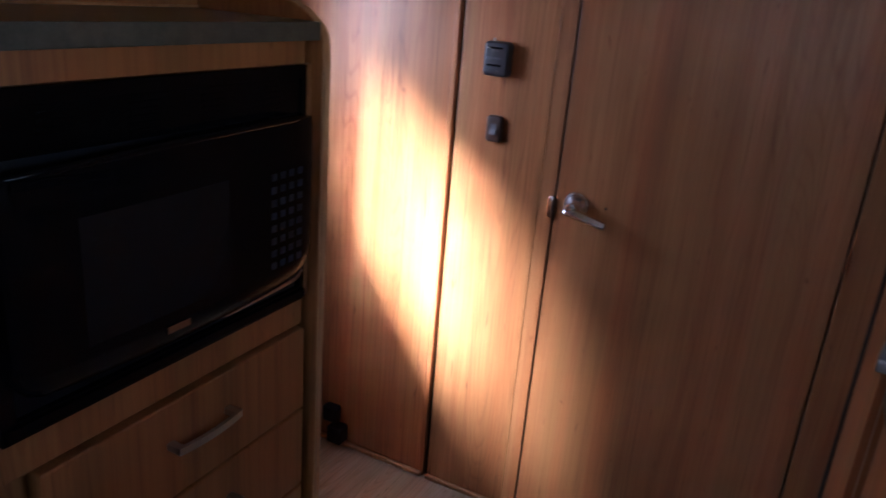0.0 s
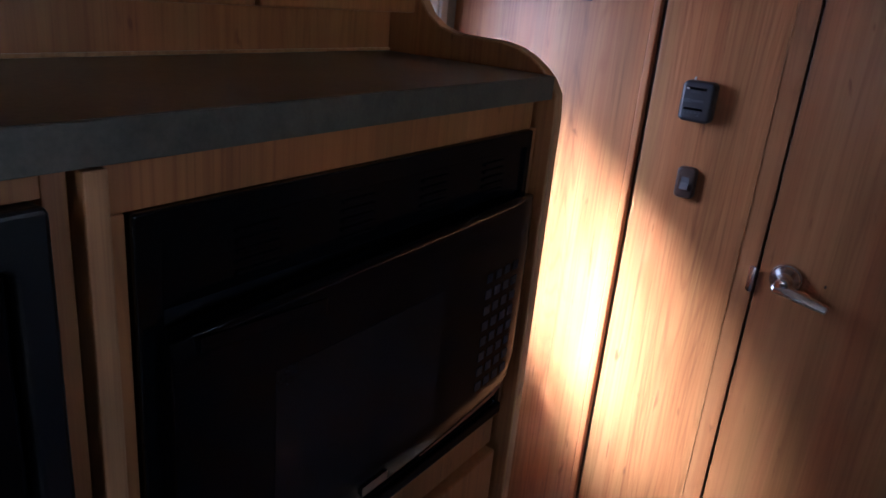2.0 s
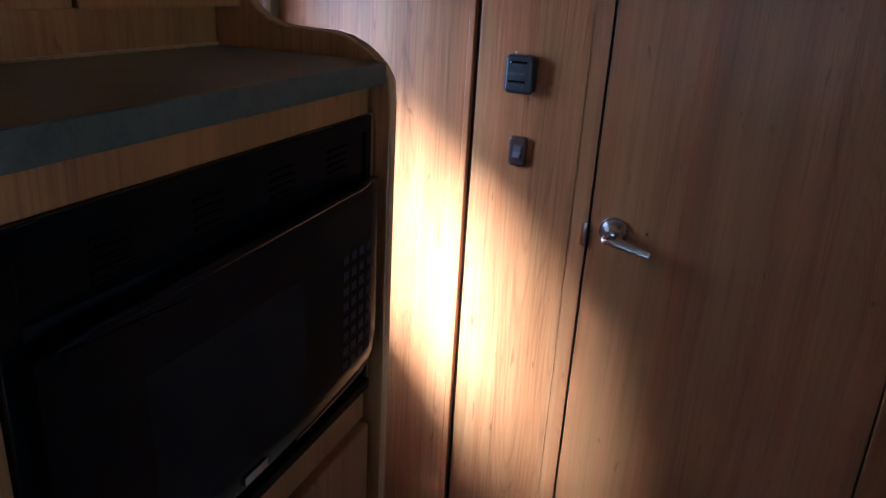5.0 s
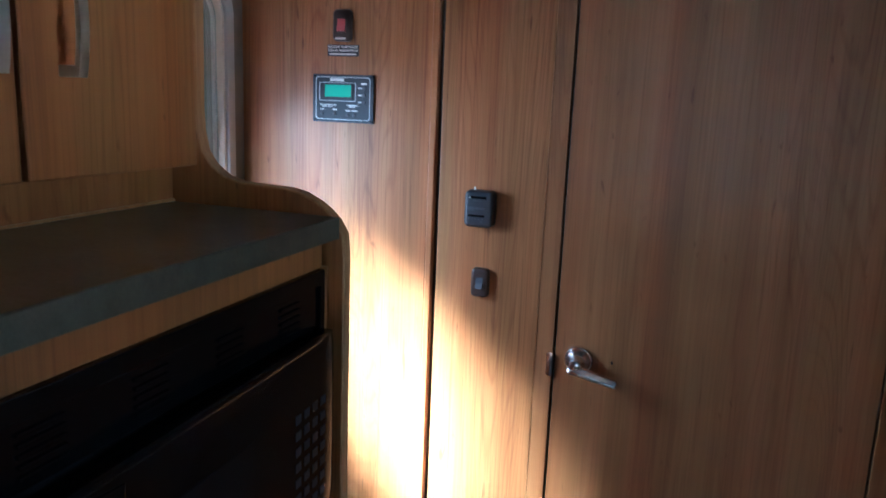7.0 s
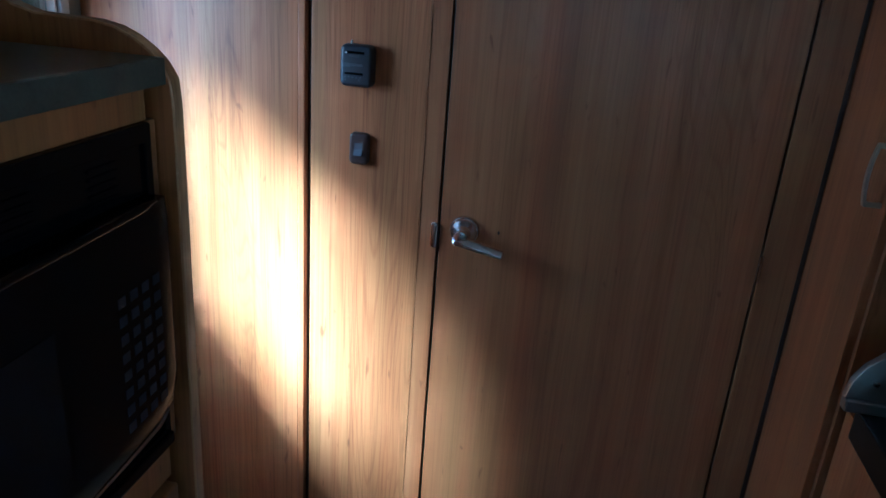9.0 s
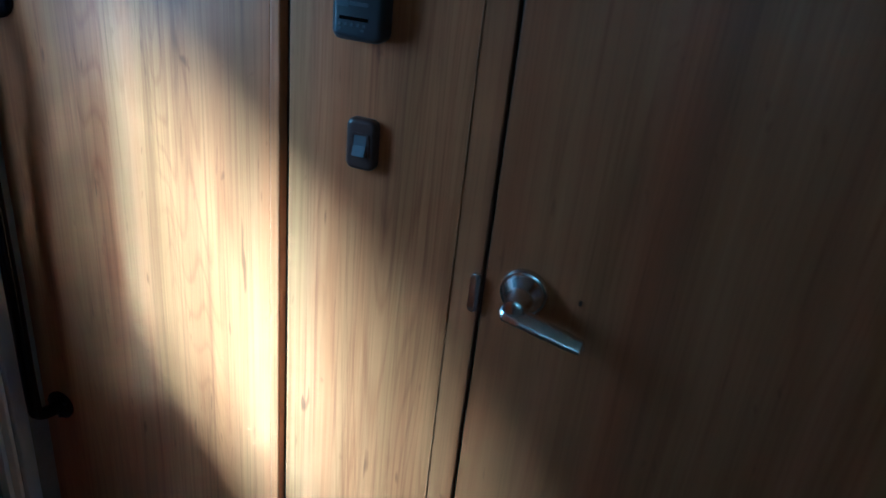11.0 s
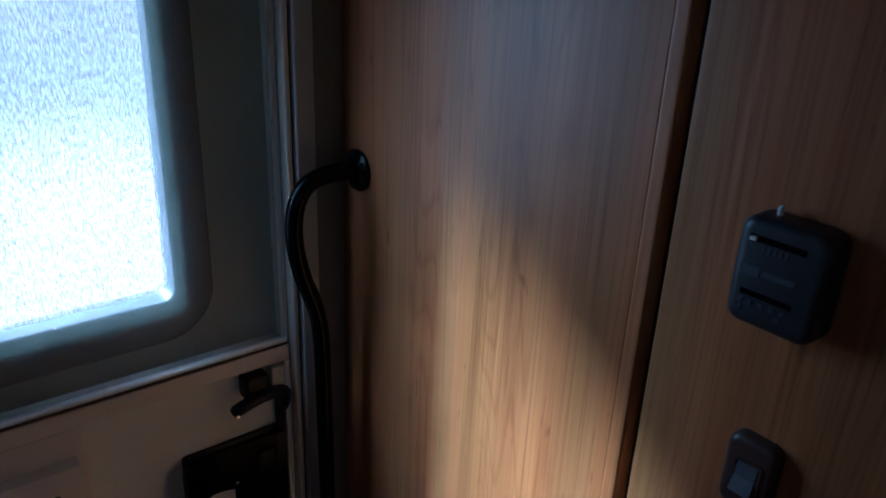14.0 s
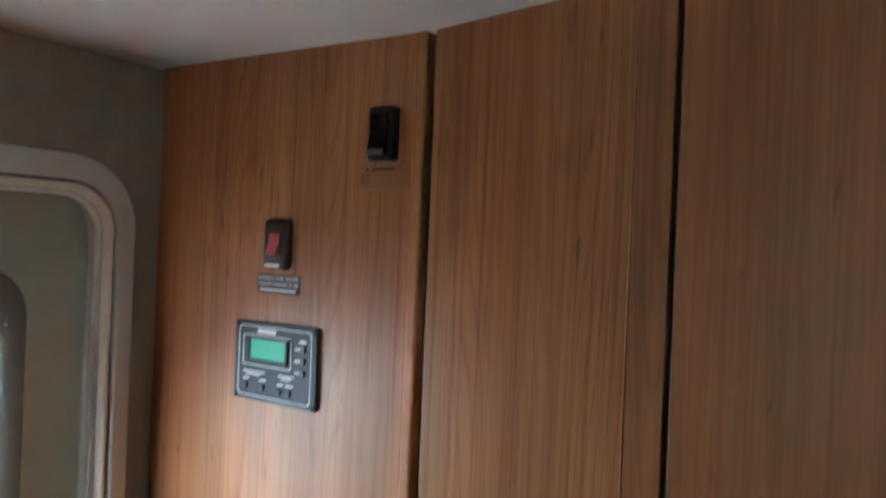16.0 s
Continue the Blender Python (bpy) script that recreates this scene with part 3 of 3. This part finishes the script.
    return ob


rocker_switch("light_switch", -0.651, -0.6065, 1.1115, 1.183, M_BROWNSW, M_KEY, "dark brown plastic rocker light switch on the panel", 0.014)
red = rocker_switch("pump_switch", -1.0345, -0.985, 1.711, 1.787, M_BROWNSW, M_RED, "brown plastic rocker switch with a red rocker")
part("mark", bars([(-1.027, -0.998, 1.7155, 1.72)], Y - 0.0128, Y - 0.01), M_LABEL, red)

vent_sw = thing("wall_switch", (-0.822, Y, 1.864), "black plastic rocker switch above a warning sticker", "switch")
part("case", pillow("y", Y, Y - 0.016, -0.84, -0.799, 1.864, 1.938, 0.007, 0.004), M_BLACK, vent_sw, "", True)
bm = prism("x", -0.834, -0.806, [(Y - 0.014, 1.928), (Y - 0.019, 1.925), (Y - 0.0165, 1.905), (Y - 0.024, 1.874), (Y - 0.014, 1.872)])
part("rocker", bm, M_GLOSS, vent_sw)
# the sheen on the rocker's lower end, given as a paler grey piece
part("rocker_sheen", cube(-0.8335, -0.8065, Y - 0.0255, Y - 0.021, 1.872, 1.879, 0.001), M_KEY, vent_sw, "rocker tip, its sheen put into a paler grey")

warn = thing("warning_sticker", (-0.82, Y, 1.829), "see-through amber warning sticker with dark lettering", "sticker")
part("film", prism("y", Y, Y - 0.0006, rounded(-0.868, -0.772, 1.829, 1.8605, 0.002)), M_STICK, warn)
part("lettering", bars([(-0.842, -0.803, 1.8535, 1.857), (-0.86, -0.845, 1.847, 1.8485), (-0.86, -0.845, 1.842, 1.8435), (-0.86, -0.848, 1.837, 1.8385)], Y - 0.001, Y - 0.0004), M_INK, warn)
bm = prism("y", Y - 0.0004, Y - 0.001, [(-0.853, 1.853), (-0.846, 1.853), (-0.8495, 1.859)])
part("symbol", bm, M_INK, warn, "dark warning triangle")

lab = thing("label_plate", (-1.01, Y, 1.676), "small black holding tank heater label with pale lettering", "label")
part("backing", prism("y", Y, Y - 0.001, rounded(-1.053, -0.967, 1.676, 1.704, 0.001, 2)), M_INK, lab)


def lettering(words, x, z, width, height, y, parent, material):
    """One line of raised print facing -y, its lower corner at (x, z), stretched to width and height."""
    data = bpy.data.curves.new("lettering", "FONT")
    data.body, data.extrude, data.offset = words, 0.02, 0.02
    carrier = bpy.data.objects.new("carrier", data)
    me = bpy.data.meshes.new_from_object(carrier)
    bpy.data.objects.remove(carrier)
    bm = bmesh.new()
    bm.from_mesh(me)
    bpy.data.meshes.remove(me)
    x0, x1 = min(v.co.x for v in bm.verts), max(v.co.x for v in bm.verts)
    y0, y1 = min(v.co.y for v in bm.verts), max(v.co.y for v in bm.verts)
    for v in bm.verts:
        v.co = (x + (v.co.x - x0) / (x1 - x0) * width, y - 0.01 * v.co.z, z + (v.co.y - y0) / (y1 - y0) * height)
    return part("lettering", bm, material, parent)


lettering("HOLDING TANK HEATER", -1.051, 1.6957, 0.082, 0.0062, Y - 0.0012, lab, M_LABEL)
lettering("TURN OFF WHEN NOT IN USE", -1.051, 1.687, 0.082, 0.0058, Y - 0.0012, lab, M_LABEL)
part("print_row", bars([(-1.047, -0.974, 1.6795, 1.683)], Y - 0.0014, Y - 0.0008), M_LABEL, lab)

mon = thing("monitor_panel", (-1.007, Y, 1.515), "dark grey control panel with a green display and pale outlines", "control panel")
part("plate", prism("y", Y, Y - 0.006, rounded(-1.09, -0.924, 1.515, 1.632, 0.002), 0.001), M_PLATE, mon)
F = Y - 0.006
part("outline", ring("y", F + 0.001, F - 0.0008, rounded(-1.082, -0.932, 1.521, 1.6265, 0.008), rounded(-1.08, -0.934, 1.523, 1.6245, 0.007)), M_PLATELINE, mon)
part("display_outline", ring("y", F + 0.001, F - 0.0012, rounded(-1.072, -0.971, 1.567, 1.613, 0.004), rounded(-1.0702, -0.9728, 1.5688, 1.6112, 0.003)), M_PLATELINE, mon, "pale outline round the display")
# shade in the display's recess, drawn as a black ring
part("display_shade", ring("y", F + 0.001, F - 0.003, rounded(-1.0625, -0.979, 1.573, 1.6105, 0.002), rounded(-1.057, -0.983, 1.577, 1.607, 0.001)), M_INK, mon, "black ring standing for the shade round the sunken display")
part("display", cube(-1.0565, -0.9835, F - 0.0008, F + 0.001, 1.5775, 1.6065), M_LCD, mon, "green lit display")
part("heading", bars([(-1.042, -1.004, 1.6155, 1.6225)], F - 0.0008, F + 0.001), M_LABEL, mon)
for i in range(3):
    z = 1.6 - i * 0.017
    part("side_key", prism("y", F + 0.001, F - 0.0025, rounded(-0.953, -0.944, z - 0.0045, z + 0.0045, 0.004, 4), 0.0006), M_KEY, mon)
    part("print_row", bars([(-0.965, -0.954, z - 0.0018, z + 0.0018)], F - 0.0008, F + 0.001), M_PLATELINE, mon)
for row in [(-1.07, -1.024, 1.5565, 1.559), (-1.064, -1.035, 1.5525, 1.5548), (-0.996, -0.965, 1.5565, 1.559), (-0.99, -0.972, 1.5525, 1.5548), (-1.07, -1.058, 1.545, 1.548), (-1.035, -1.022, 1.545, 1.548), (-0.998, -0.986, 1.543, 1.546), (-0.982, -0.966, 1.543, 1.546), (-0.957, -0.942, 1.609, 1.613)]:
    part("print_row", bars([row], F - 0.0008, F + 0.001), M_LABEL, mon)
for x, z in ((-1.064, 1.536), (-1.029, 1.536), (-0.994, 1.534), (-0.975, 1.534)):
    part("button", lathe_y(x, z, [(F + 0.001, 0.005), (F - 0.002, 0.0048), (F - 0.003, 0.0035)], 14), M_KEY, mon, "", True)
for x in (-1.085, -0.929):
    for z in (1.52, 1.627):
        part("screw", lathe_y(x, z, [(F + 0.001, 0.0034), (F - 0.0012, 0.003), (F - 0.0018, 0.0015)], 10), M_BLACK, mon)

box_low = thing("power_outlet", (-1.1, Y, FLOOR + 0.002), "black plastic outlet box low on the panel by the floor", "outlet")
part("case", pillow("y", Y, Y - 0.045, -1.115, -1.06, 0.0, 0.062, 0.006, 0.004), M_BLACK, box_low, "", True)
part("cover", pillow("y", Y, Y - 0.03, -1.145, -1.09, 0.068, 0.125, 0.008, 0.004), M_BLACK, box_low, "black cover plate", True)
part("neck", cube(-1.112, -1.092, Y - 0.02, Y, 0.055, 0.075), M_BLACK, box_low)

# ---- galley ----
KX = -0.6


def pull_handle(parent, axis, at, length, reach, width=0.012):
    """A flat bowed pull with two feet; it runs along axis and stands off in +x."""
    x, y, z = at
    n, pts = 10, []
    for i in range(n + 1):
        s = i / n * 2 - 1
        pts.append((x + reach + 0.006 * (1 - s * s), s * length / 2))
    bm = bmesh.new()
    loops = []
    for px, s in pts:
        if axis == "y":
            q = [(px - 0.003, y + s, z - width / 2), (px + 0.003, y + s, z - width / 2), (px + 0.003, y + s, z + width / 2), (px - 0.003, y + s, z + width / 2)]
        else:
            q = [(px - 0.003, y - width / 2, z + s), (px + 0.003, y - width / 2, z + s), (px + 0.003, y + width / 2, z + s), (px - 0.003, y + width / 2, z + s)]
        loops.append([bm.verts.new(v) for v in q])
    for a, b in zip(loops, loops[1:]):
        for k in range(4):
            bm.faces.new((a[k], a[(k + 1) % 4], b[(k + 1) % 4], b[k]))
    bm.faces.new(loops[0])
    bm.faces.new(loops[-1])
    for s in (-1, 1):
        c = s * (length / 2 - 0.006)
        if axis == "y":
            box(bm, x, x + reach + 0.002, y + c - 0.006, y + c + 0.006, z - width / 2 + 0.001, z + width / 2 - 0.001)
        else:
            box(bm, x, x + reach + 0.002, y - width / 2 + 0.001, y + width / 2 - 0.001, z + c - 0.006, z + c + 0.006)
    return part("handle", bm, M_HANDLE, parent, "bowed satin nickel pull")


base = thing("base_cabinet", (-0.95, 0.42, FLOOR), "wood-grain galley cabinet with drawers under a built-in microwave", "cabinet")
part("body", cube(-1.28, KX - 0.02, 0.15, 0.695, 0.08, 0.94), M_CAB, base)
part("divider", cube(-1.28, KX + 0.007, 0.128, 0.1445, 0.08, 1.393, 0.002), M_EDGE, base, "lighter divider edge")
part("top_rail", cube(-0.64, KX, 0.145, 0.705, 1.3605, 1.396, 0.0015), M_CAB, base)
part("stile", cube(-0.64, KX, 0.145, 0.1575, 0.08, 1.36, 0.0015), M_CAB, base)
part("stile", cube(-0.64, KX, 0.7035, 0.721, 0.962, 1.36, 0.0015), M_CAB, base)
part("lower_rail", cube(-0.64, KX, 0.158, 0.705, 0.91, 0.9585, 0.0015), M_CAB, base)
# shade beside and under the drawers is put into these parts' colour
part("side_recess", cube(-0.66, -0.64, 0.696, 0.721, 0.08, 0.955), M_GAP, base, "recess beside the drawers, its shade put into a dark colour")
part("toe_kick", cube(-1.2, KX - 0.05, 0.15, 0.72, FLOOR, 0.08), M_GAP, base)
for z in (0.745, 0.58, 0.415, 0.25, 0.09):
    d = part("drawer", cube(KX - 0.019, KX + 0.012, 0.195, 0.7, z, z + 0.16, 0.004, 3), M_CAB, base)
    pull_handle(d, "y", (KX + 0.012, 0.448, z + 0.093), 0.128, 0.022)

endp = thing("end_panel", (-0.9, 0.73, FLOOR), "curved wood end panel with a pale edge band", "panel")
curve = [(-0.803, 1.56), (-0.8015, 1.525), (-0.795, 1.497), (-0.781, 1.478), (-0.76, 1.464), (-0.734, 1.457), (-0.7, 1.4555), (-0.664, 1.4545), (-0.641, 1.45), (-0.62, 1.4405), (-0.604, 1.4295), (-0.592, 1.418), (-0.582, 1.402), (-0.5795, 1.37), (-0.5795, 1.3)]
outline = [(-1.298, FLOOR), (-1.298, CEIL - 0.002), (-0.796, CEIL - 0.002)] + [(a, b) for a, b in curve] + [(-0.5795, 1.1), (-0.58, FLOOR)]
part("board", prism("y", 0.7235, 0.7405, outline), M_CAB, endp)
front = [(-0.796, 0, CEIL - 0.003)] + [(a, 0, b) for a, b in curve] + [(-0.5795, 0, 1.1), (-0.58, 0, FLOOR + 0.002)]
bm = bmesh.new()
rows_ = []
for i, p in enumerate(front):
    q0, q1 = Vector(front[max(i - 1, 0)]), Vector(front[min(i + 1, len(front) - 1)])
    t = (q1 - q0).normalized()
    nrm = Vector((-t.z, 0, t.x))
    o = Vector(p) + nrm * 0.0022
    rows_.append([bm.verts.new(v) for v in ((p[0], 0.7225, p[2]), (o.x, 0.7235, o.z), (o.x, 0.7405, o.z), (p[0], 0.7415, p[2]))])
for a, b in zip(rows_, rows_[1:]):
    for k in range(3):
        bm.faces.new((a[k], a[k + 1], b[k + 1], b[k]))
part("edge_band", bm, M_EDGE, endp, "pale wood edge band", True)

top = thing("countertop", (-0.8, 0.1, 1.396), "grey-brown mottled laminate countertop with a square front edge", "countertop")
part("slab", cube(-1.28, -0.5875, -0.75, 0.7228, 1.398, 1.425, 0.001), M_COUNTER, top)
part("front_edge", cube(-0.5872, -0.585, -0.75, 0.723, 1.397, 1.4246, 0.0009, 2), M_COUNTEDGE, top, "grey-green edge strip")
splash = thing("splashback", (-0.85, 0.0, 1.426), "wood-grain splashback strip under the upper cabinet", "splashback")
part("board", cube(-0.86, -0.843, -0.75, 0.7225, 1.4255, 1.5), M_CAB, splash)
part("seal_strip", cube(-0.8428, -0.839, -0.75, 0.7225, 1.4255, 1.4295, 0.001), M_EDGE, splash, "pale seal strip")

upper = thing("upper_cabinet", (-1.05, 0.2, 1.478), "wood-grain upper cabinet with two doors and nickel pulls", "cabinet")
part("body", cube(-1.298, -0.818, -0.75, 0.7225, 1.481, CEIL - 0.002), M_CAB, upper)
for y0, y1, hy in ((0.4525, 0.7215, 0.503), (0.19, 0.4455, 0.409), (-0.08, 0.186, 0.0)):
    d = part("door", cube(-0.817, -0.8, y0, y1, 1.478, 2.02, 0.003, 3), M_CAB, upper)
    pull_handle(d, "z", (-0.8, hy, 1.645), 0.118, 0.024)
part("door_gap", cube(-0.8185, -0.812, 0.4435, 0.4545, 1.48, 2.02), M_GAP, upper)

# microwave
mw = thing("microwave", (-0.75, 0.43, 0.96), "glossy black built-in microwave with a bowed door and keypad", "microwave")
part("trim_frame", ring("x", KX - 0.02, KX + 0.006, rounded(0.159, 0.703, 0.96, 1.36, 0.003, 3), rounded(0.18, 0.69, 0.985, 1.34, 0.002, 3), 0.002), M_GLOSS, mw, "glossy black trim frame")
part("body", cube(-1.0, KX - 0.004, 0.175, 0.694, 0.98, 1.345), M_BLACK, mw)
part("vent_panel", cube(KX - 0.005, KX + 0.002, 0.18, 0.69, 1.285, 1.342, 0.001), M_GLOSS, mw)
for g in range(4):
    for k in range(5):
        y = 0.245 + g * 0.118
        part("louvre", cube(KX + 0.001, KX + 0.0045, y, y + 0.045, 1.294 + k * 0.0085, 1.2975 + k * 0.0085, 0.0008), M_GLOSS, mw)


def door_s(y):
    """Place across the door, from -1 at its grip end to 1 at the keypad."""
    return 2 * (y - 0.172) / 0.53 - 1


def on_door(y):
    """How far the bowed door stands out at y."""
    s = door_s(y)
    return KX + 0.03 - 0.002 * s - 0.005 * s * s


def door_low(y):
    """Height of the door's lower edge at y, sweeping up at both ends."""
    s = door_s(y)
    return 1.0 + 0.01 * s * s + 0.026 * max(0.0, (abs(s) - 0.86) / 0.14) ** 2


def door_top(y):
    return 1.278 + 0.006 * door_s(y) - 0.003 * door_s(y) ** 2


def bowed_door():
    """The door's bowed front with its rim."""
    bm = bmesh.new()
    ny, nz = 28, 12
    grid = []
    for i in range(ny + 1):
        y = 0.172 + i / ny * 0.53
        bow = on_door(y) - 0.004 * max(0.0, abs(door_s(y)) - 0.94) / 0.06
        low, high = door_low(y), door_top(y)
        col = []
        for j in range(nz + 1):
            v = j / nz
            tuck = 0.016 * max(0.0, (0.1 - v) / 0.1) ** 2 + 0.002 * max(0.0, (v - 0.95) / 0.05)
            col.append(bm.verts.new((max(bow - tuck, KX + 0.002), y, low + v * (high - low))))
        grid.append(col)
    for a, b in zip(grid, grid[1:]):
        for j in range(nz):
            bm.faces.new((a[j], b[j], b[j + 1], a[j + 1]))
    edge = [c[0] for c in grid] + grid[-1][1:] + [c[-1] for c in grid[::-1]][1:] + grid[0][::-1][1:-1]
    back = [bm.verts.new((KX + 0.001, v.co.y, v.co.z)) for v in edge]
    for i in range(len(edge)):
        j = (i + 1) % len(edge)
        bm.faces.new((edge[j], edge[i], back[i], back[j]))
    return bm


def door_patch(y0, y1, z0, z1, proud, n=8):
    """A thin raised patch that follows the door's bow."""
    bm = bmesh.new()
    a = [[bm.verts.new((on_door(y0 + (y1 - y0) * i / n) + d, y0 + (y1 - y0) * i / n, z)) for z, d in ((z0, -0.003), (z0, proud), (z1, proud), (z1, -0.003))] for i in range(n + 1)]
    for p, q in zip(a, a[1:]):
        for k in range(3):
            bm.faces.new((p[k], q[k], q[k + 1], p[k + 1]))
    bm.faces.new(a[0])
    bm.faces.new(a[-1][::-1])
    return bm


mdoor = part("door", bowed_door(), M_GLOSS, mw, "bowed glossy black door", True)
part("window", door_patch(0.262, 0.5, 1.055, 1.215, 0.0006), M_MWGLASS, mdoor, "dark grey see-through window")
part("grip_lip", tube(curve_points([(on_door(y) - 0.002, y, door_top(y) + 0.002) for y in (0.186, 0.25, 0.35, 0.45, 0.55, 0.62, 0.68)], 4), [0.001, 0.003] + [0.0055] * 21 + [0.003, 0.001], 12), M_GLOSS, mdoor, "rounded grip along the top", True)
# added chrome strip in place of the reflection along the door's edge
part("lower_glint", tube([(on_door(y) - 0.0145, y, door_low(y) + 0.0008) for y in (0.5 + 0.0094 * i for i in range(21))], [0.0016 + 0.0002 * i for i in range(21)], 8), M_CHROME, mdoor, "thin chrome strip standing for the reflection along the lower edge", True)
# a sheen near the grip's end, modelled as a raised glossy wedge
part("grip_sheen", prism("x", on_door(0.25) - 0.006, on_door(0.25) + 0.0012, [(0.19, 1.258), (0.29, 1.256), (0.318, 1.2465), (0.319, 1.262), (0.19, 1.27)], 0.001), M_GLOSS, mdoor, "glossy wedge standing for a sheen at the grip's end")
part("badge", door_patch(0.378, 0.418, 1.026, 1.036, 0.002), M_CHROME, mdoor, "small chrome badge")
part("lower_strip", cube(KX + 0.001, KX + 0.012, 0.165, 0.7, 0.966, 0.982, 0.003), M_GLOSS, mw)
for c in range(4):
    for r in range(8):
        y, z = 0.592 + c * 0.0215, 1.2 - r * 0.0205
        part("key", door_patch(y, y + 0.013, z - 0.0055, z + 0.0055, 0.0008, 2), M_MWKEY, mdoor)

# refrigerator beside it
fridge = thing("refrigerator", (-0.9, -0.2, 0.1), "black built-in refrigerator with a raised frame", "refrigerator")
part("body", cube(-1.25, KX - 0.01, -0.48, 0.1, 0.12, 1.375), M_BLACK, fridge)
part("frame", ring("x", KX - 0.012, KX + 0.012, rounded(-0.49, 0.105, 0.12, 1.378, 0.006, 4), rounded(-0.455, 0.083, 0.155, 1.345, 0.01, 4), 0.004), M_BLACK, fridge, "black moulded door frame")
part("door", cube(KX - 0.012, KX + 0.003, -0.452, 0.08, 0.158, 1.342, 0.003), M_GLOSS, fridge, "glossy black door panel")
fcab = thing("fridge_cabinet", (-0.9, -0.2, FLOOR), "wood-grain housing round the refrigerator", "cabinet")
part("stile", cube(-0.66, KX + 0.001, 0.106, 0.1215, 0.08, 1.396, 0.0015), M_CAB, fcab)
part("gap", cube(-0.66, KX - 0.012, 0.1218, 0.1278, 0.08, 1.396), M_GAP, fcab)
part("top_rail", cube(-0.66, KX, -0.75, 0.106, 1.379, 1.396, 0.001), M_CAB, fcab)
part("side", cube(-1.28, KX, -0.75, -0.491, FLOOR, 1.379, 0.001), M_CAB, fcab)
part("base", cube(-1.28, KX - 0.02, -0.49, 0.1215, FLOOR, 0.119, 0.001), M_CAB, fcab)

# ---- cabinets across the aisle ----
tall = thing("wardrobe", (0.5, 1.4, FLOOR), "tall dark wood-grain cabinet with a slim bowed pull", "cabinet")
part("side", cube(0.364, 0.945, 1.255, 1.569, FLOOR, CEIL - 0.002, 0.001), M_DOOR, tall)
td = part("door", cube(0.348, 0.3635, 1.265, 1.566, 0.06, 2.0, 0.002), M_DOOR, tall)
bm = bmesh.new()
loops = []
for i in range(11):
    s = i / 10 * 2 - 1
    x, z = 0.348 - 0.026 - 0.006 * (1 - s * s), 1.269 + s * 0.052
    loops.append([bm.verts.new(v) for v in ((x - 0.0025, 1.281, z), (x + 0.0025, 1.281, z), (x + 0.0025, 1.291, z), (x - 0.0025, 1.291, z))])
for a, b in zip(loops, loops[1:]):
    for k in range(4):
        bm.faces.new((a[k], a[(k + 1) % 4], b[(k + 1) % 4], b[k]))
for s in (-1, 1):
    box(bm, 0.321, 0.348, 1.2815, 1.2905, 1.269 + s * 0.049 - 0.004, 1.269 + s * 0.049 + 0.004)
part("handle", bm, M_HANDLE, td, "slim satin nickel pull")
low = thing("sink_cabinet", (0.6, 0.9, FLOOR), "dark wood-grain cabinet under the cooktop", "cabinet")
part("body", cube(0.375, 0.945, 0.3, 1.25, FLOOR, 0.86, 0.002), M_DOOR, low)
part("back_panel", cube(0.6, 0.945, 0.62, 1.25, 0.861, CEIL - 0.002, 0.002), M_DOOR, low)
cook = thing("cooktop", (0.45, 1.1, 0.86), "stainless steel cooktop end with a curved top and a screw", "cooktop")
arc = [(0.318, 0.94)] + [(0.318 + 0.15 * (1 - math.cos(a)), 0.94 + 0.115 * math.sin(a)) for a in (radians(d) for d in range(15, 91, 15))]
part("end_cap", prism("y", 1.15, 1.135, arc + [(0.55, 1.055), (0.55, 0.94)], 0.003), M_STEEL, cook, "curved stainless end cap", True)
part("rail", cube(0.318, 0.56, 1.128, 1.15, 0.918, 0.9395, 0.004, 3), M_STEEL, cook, "stainless front rail")
part("screw", lathe_y(0.357, 0.972, [(1.136, 0.006), (1.1325, 0.005), (1.1315, 0.002)], 14), M_CHROME, cook, "", True)
part("base", cube(0.345, 0.56, 0.75, 1.149, 0.861, 0.917, 0.003), M_BLACK, cook, "black base")

# ---- outside ----
g = bmesh.new()
bmesh.ops.create_grid(g, x_segments=1, y_segments=1, size=400, matrix=Matrix.Translation((0, 0, -0.75)))
structure("ground", g, M_GROUND, "pale gravel ground outside the camper", "ground")


def unseen_trees():
    """A long uneven belt of tree crowns, added unseen far beyond the door window to darken it."""
    rng = random.Random(5)
    bm = bmesh.new()
    for i in range(120):
        y = -45 + (i % 60) * 1.6 + 0.8 * (i // 60) + rng.uniform(-0.5, 0.5)
        x, h, r = -19 - 4 * (i // 60) + rng.uniform(-1.5, 1.5), rng.uniform(8.0, 10.5), rng.uniform(1.4, 2.4)
        for k in range(7):
            m = Matrix.Translation((x + rng.uniform(-1, 1), y + rng.uniform(-1, 1), -0.75 + h * (0.15 + 0.12 * k))) @ Matrix.Diagonal((r * rng.uniform(0.6, 1), r * rng.uniform(0.6, 1), h * 0.16, 1))
            out = bmesh.ops.create_icosphere(bm, subdivisions=1, radius=1.1, matrix=m)
            for v in out["verts"]:
                v.co += Vector((rng.uniform(-0.2, 0.2), rng.uniform(-0.2, 0.2), rng.uniform(-0.2, 0.2)))
    return bm


tagged(part("backdrop", unseen_trees(), M_WOODS), "unseen belt of green trees, added to darken the frosted window", "trees", "", "structure")
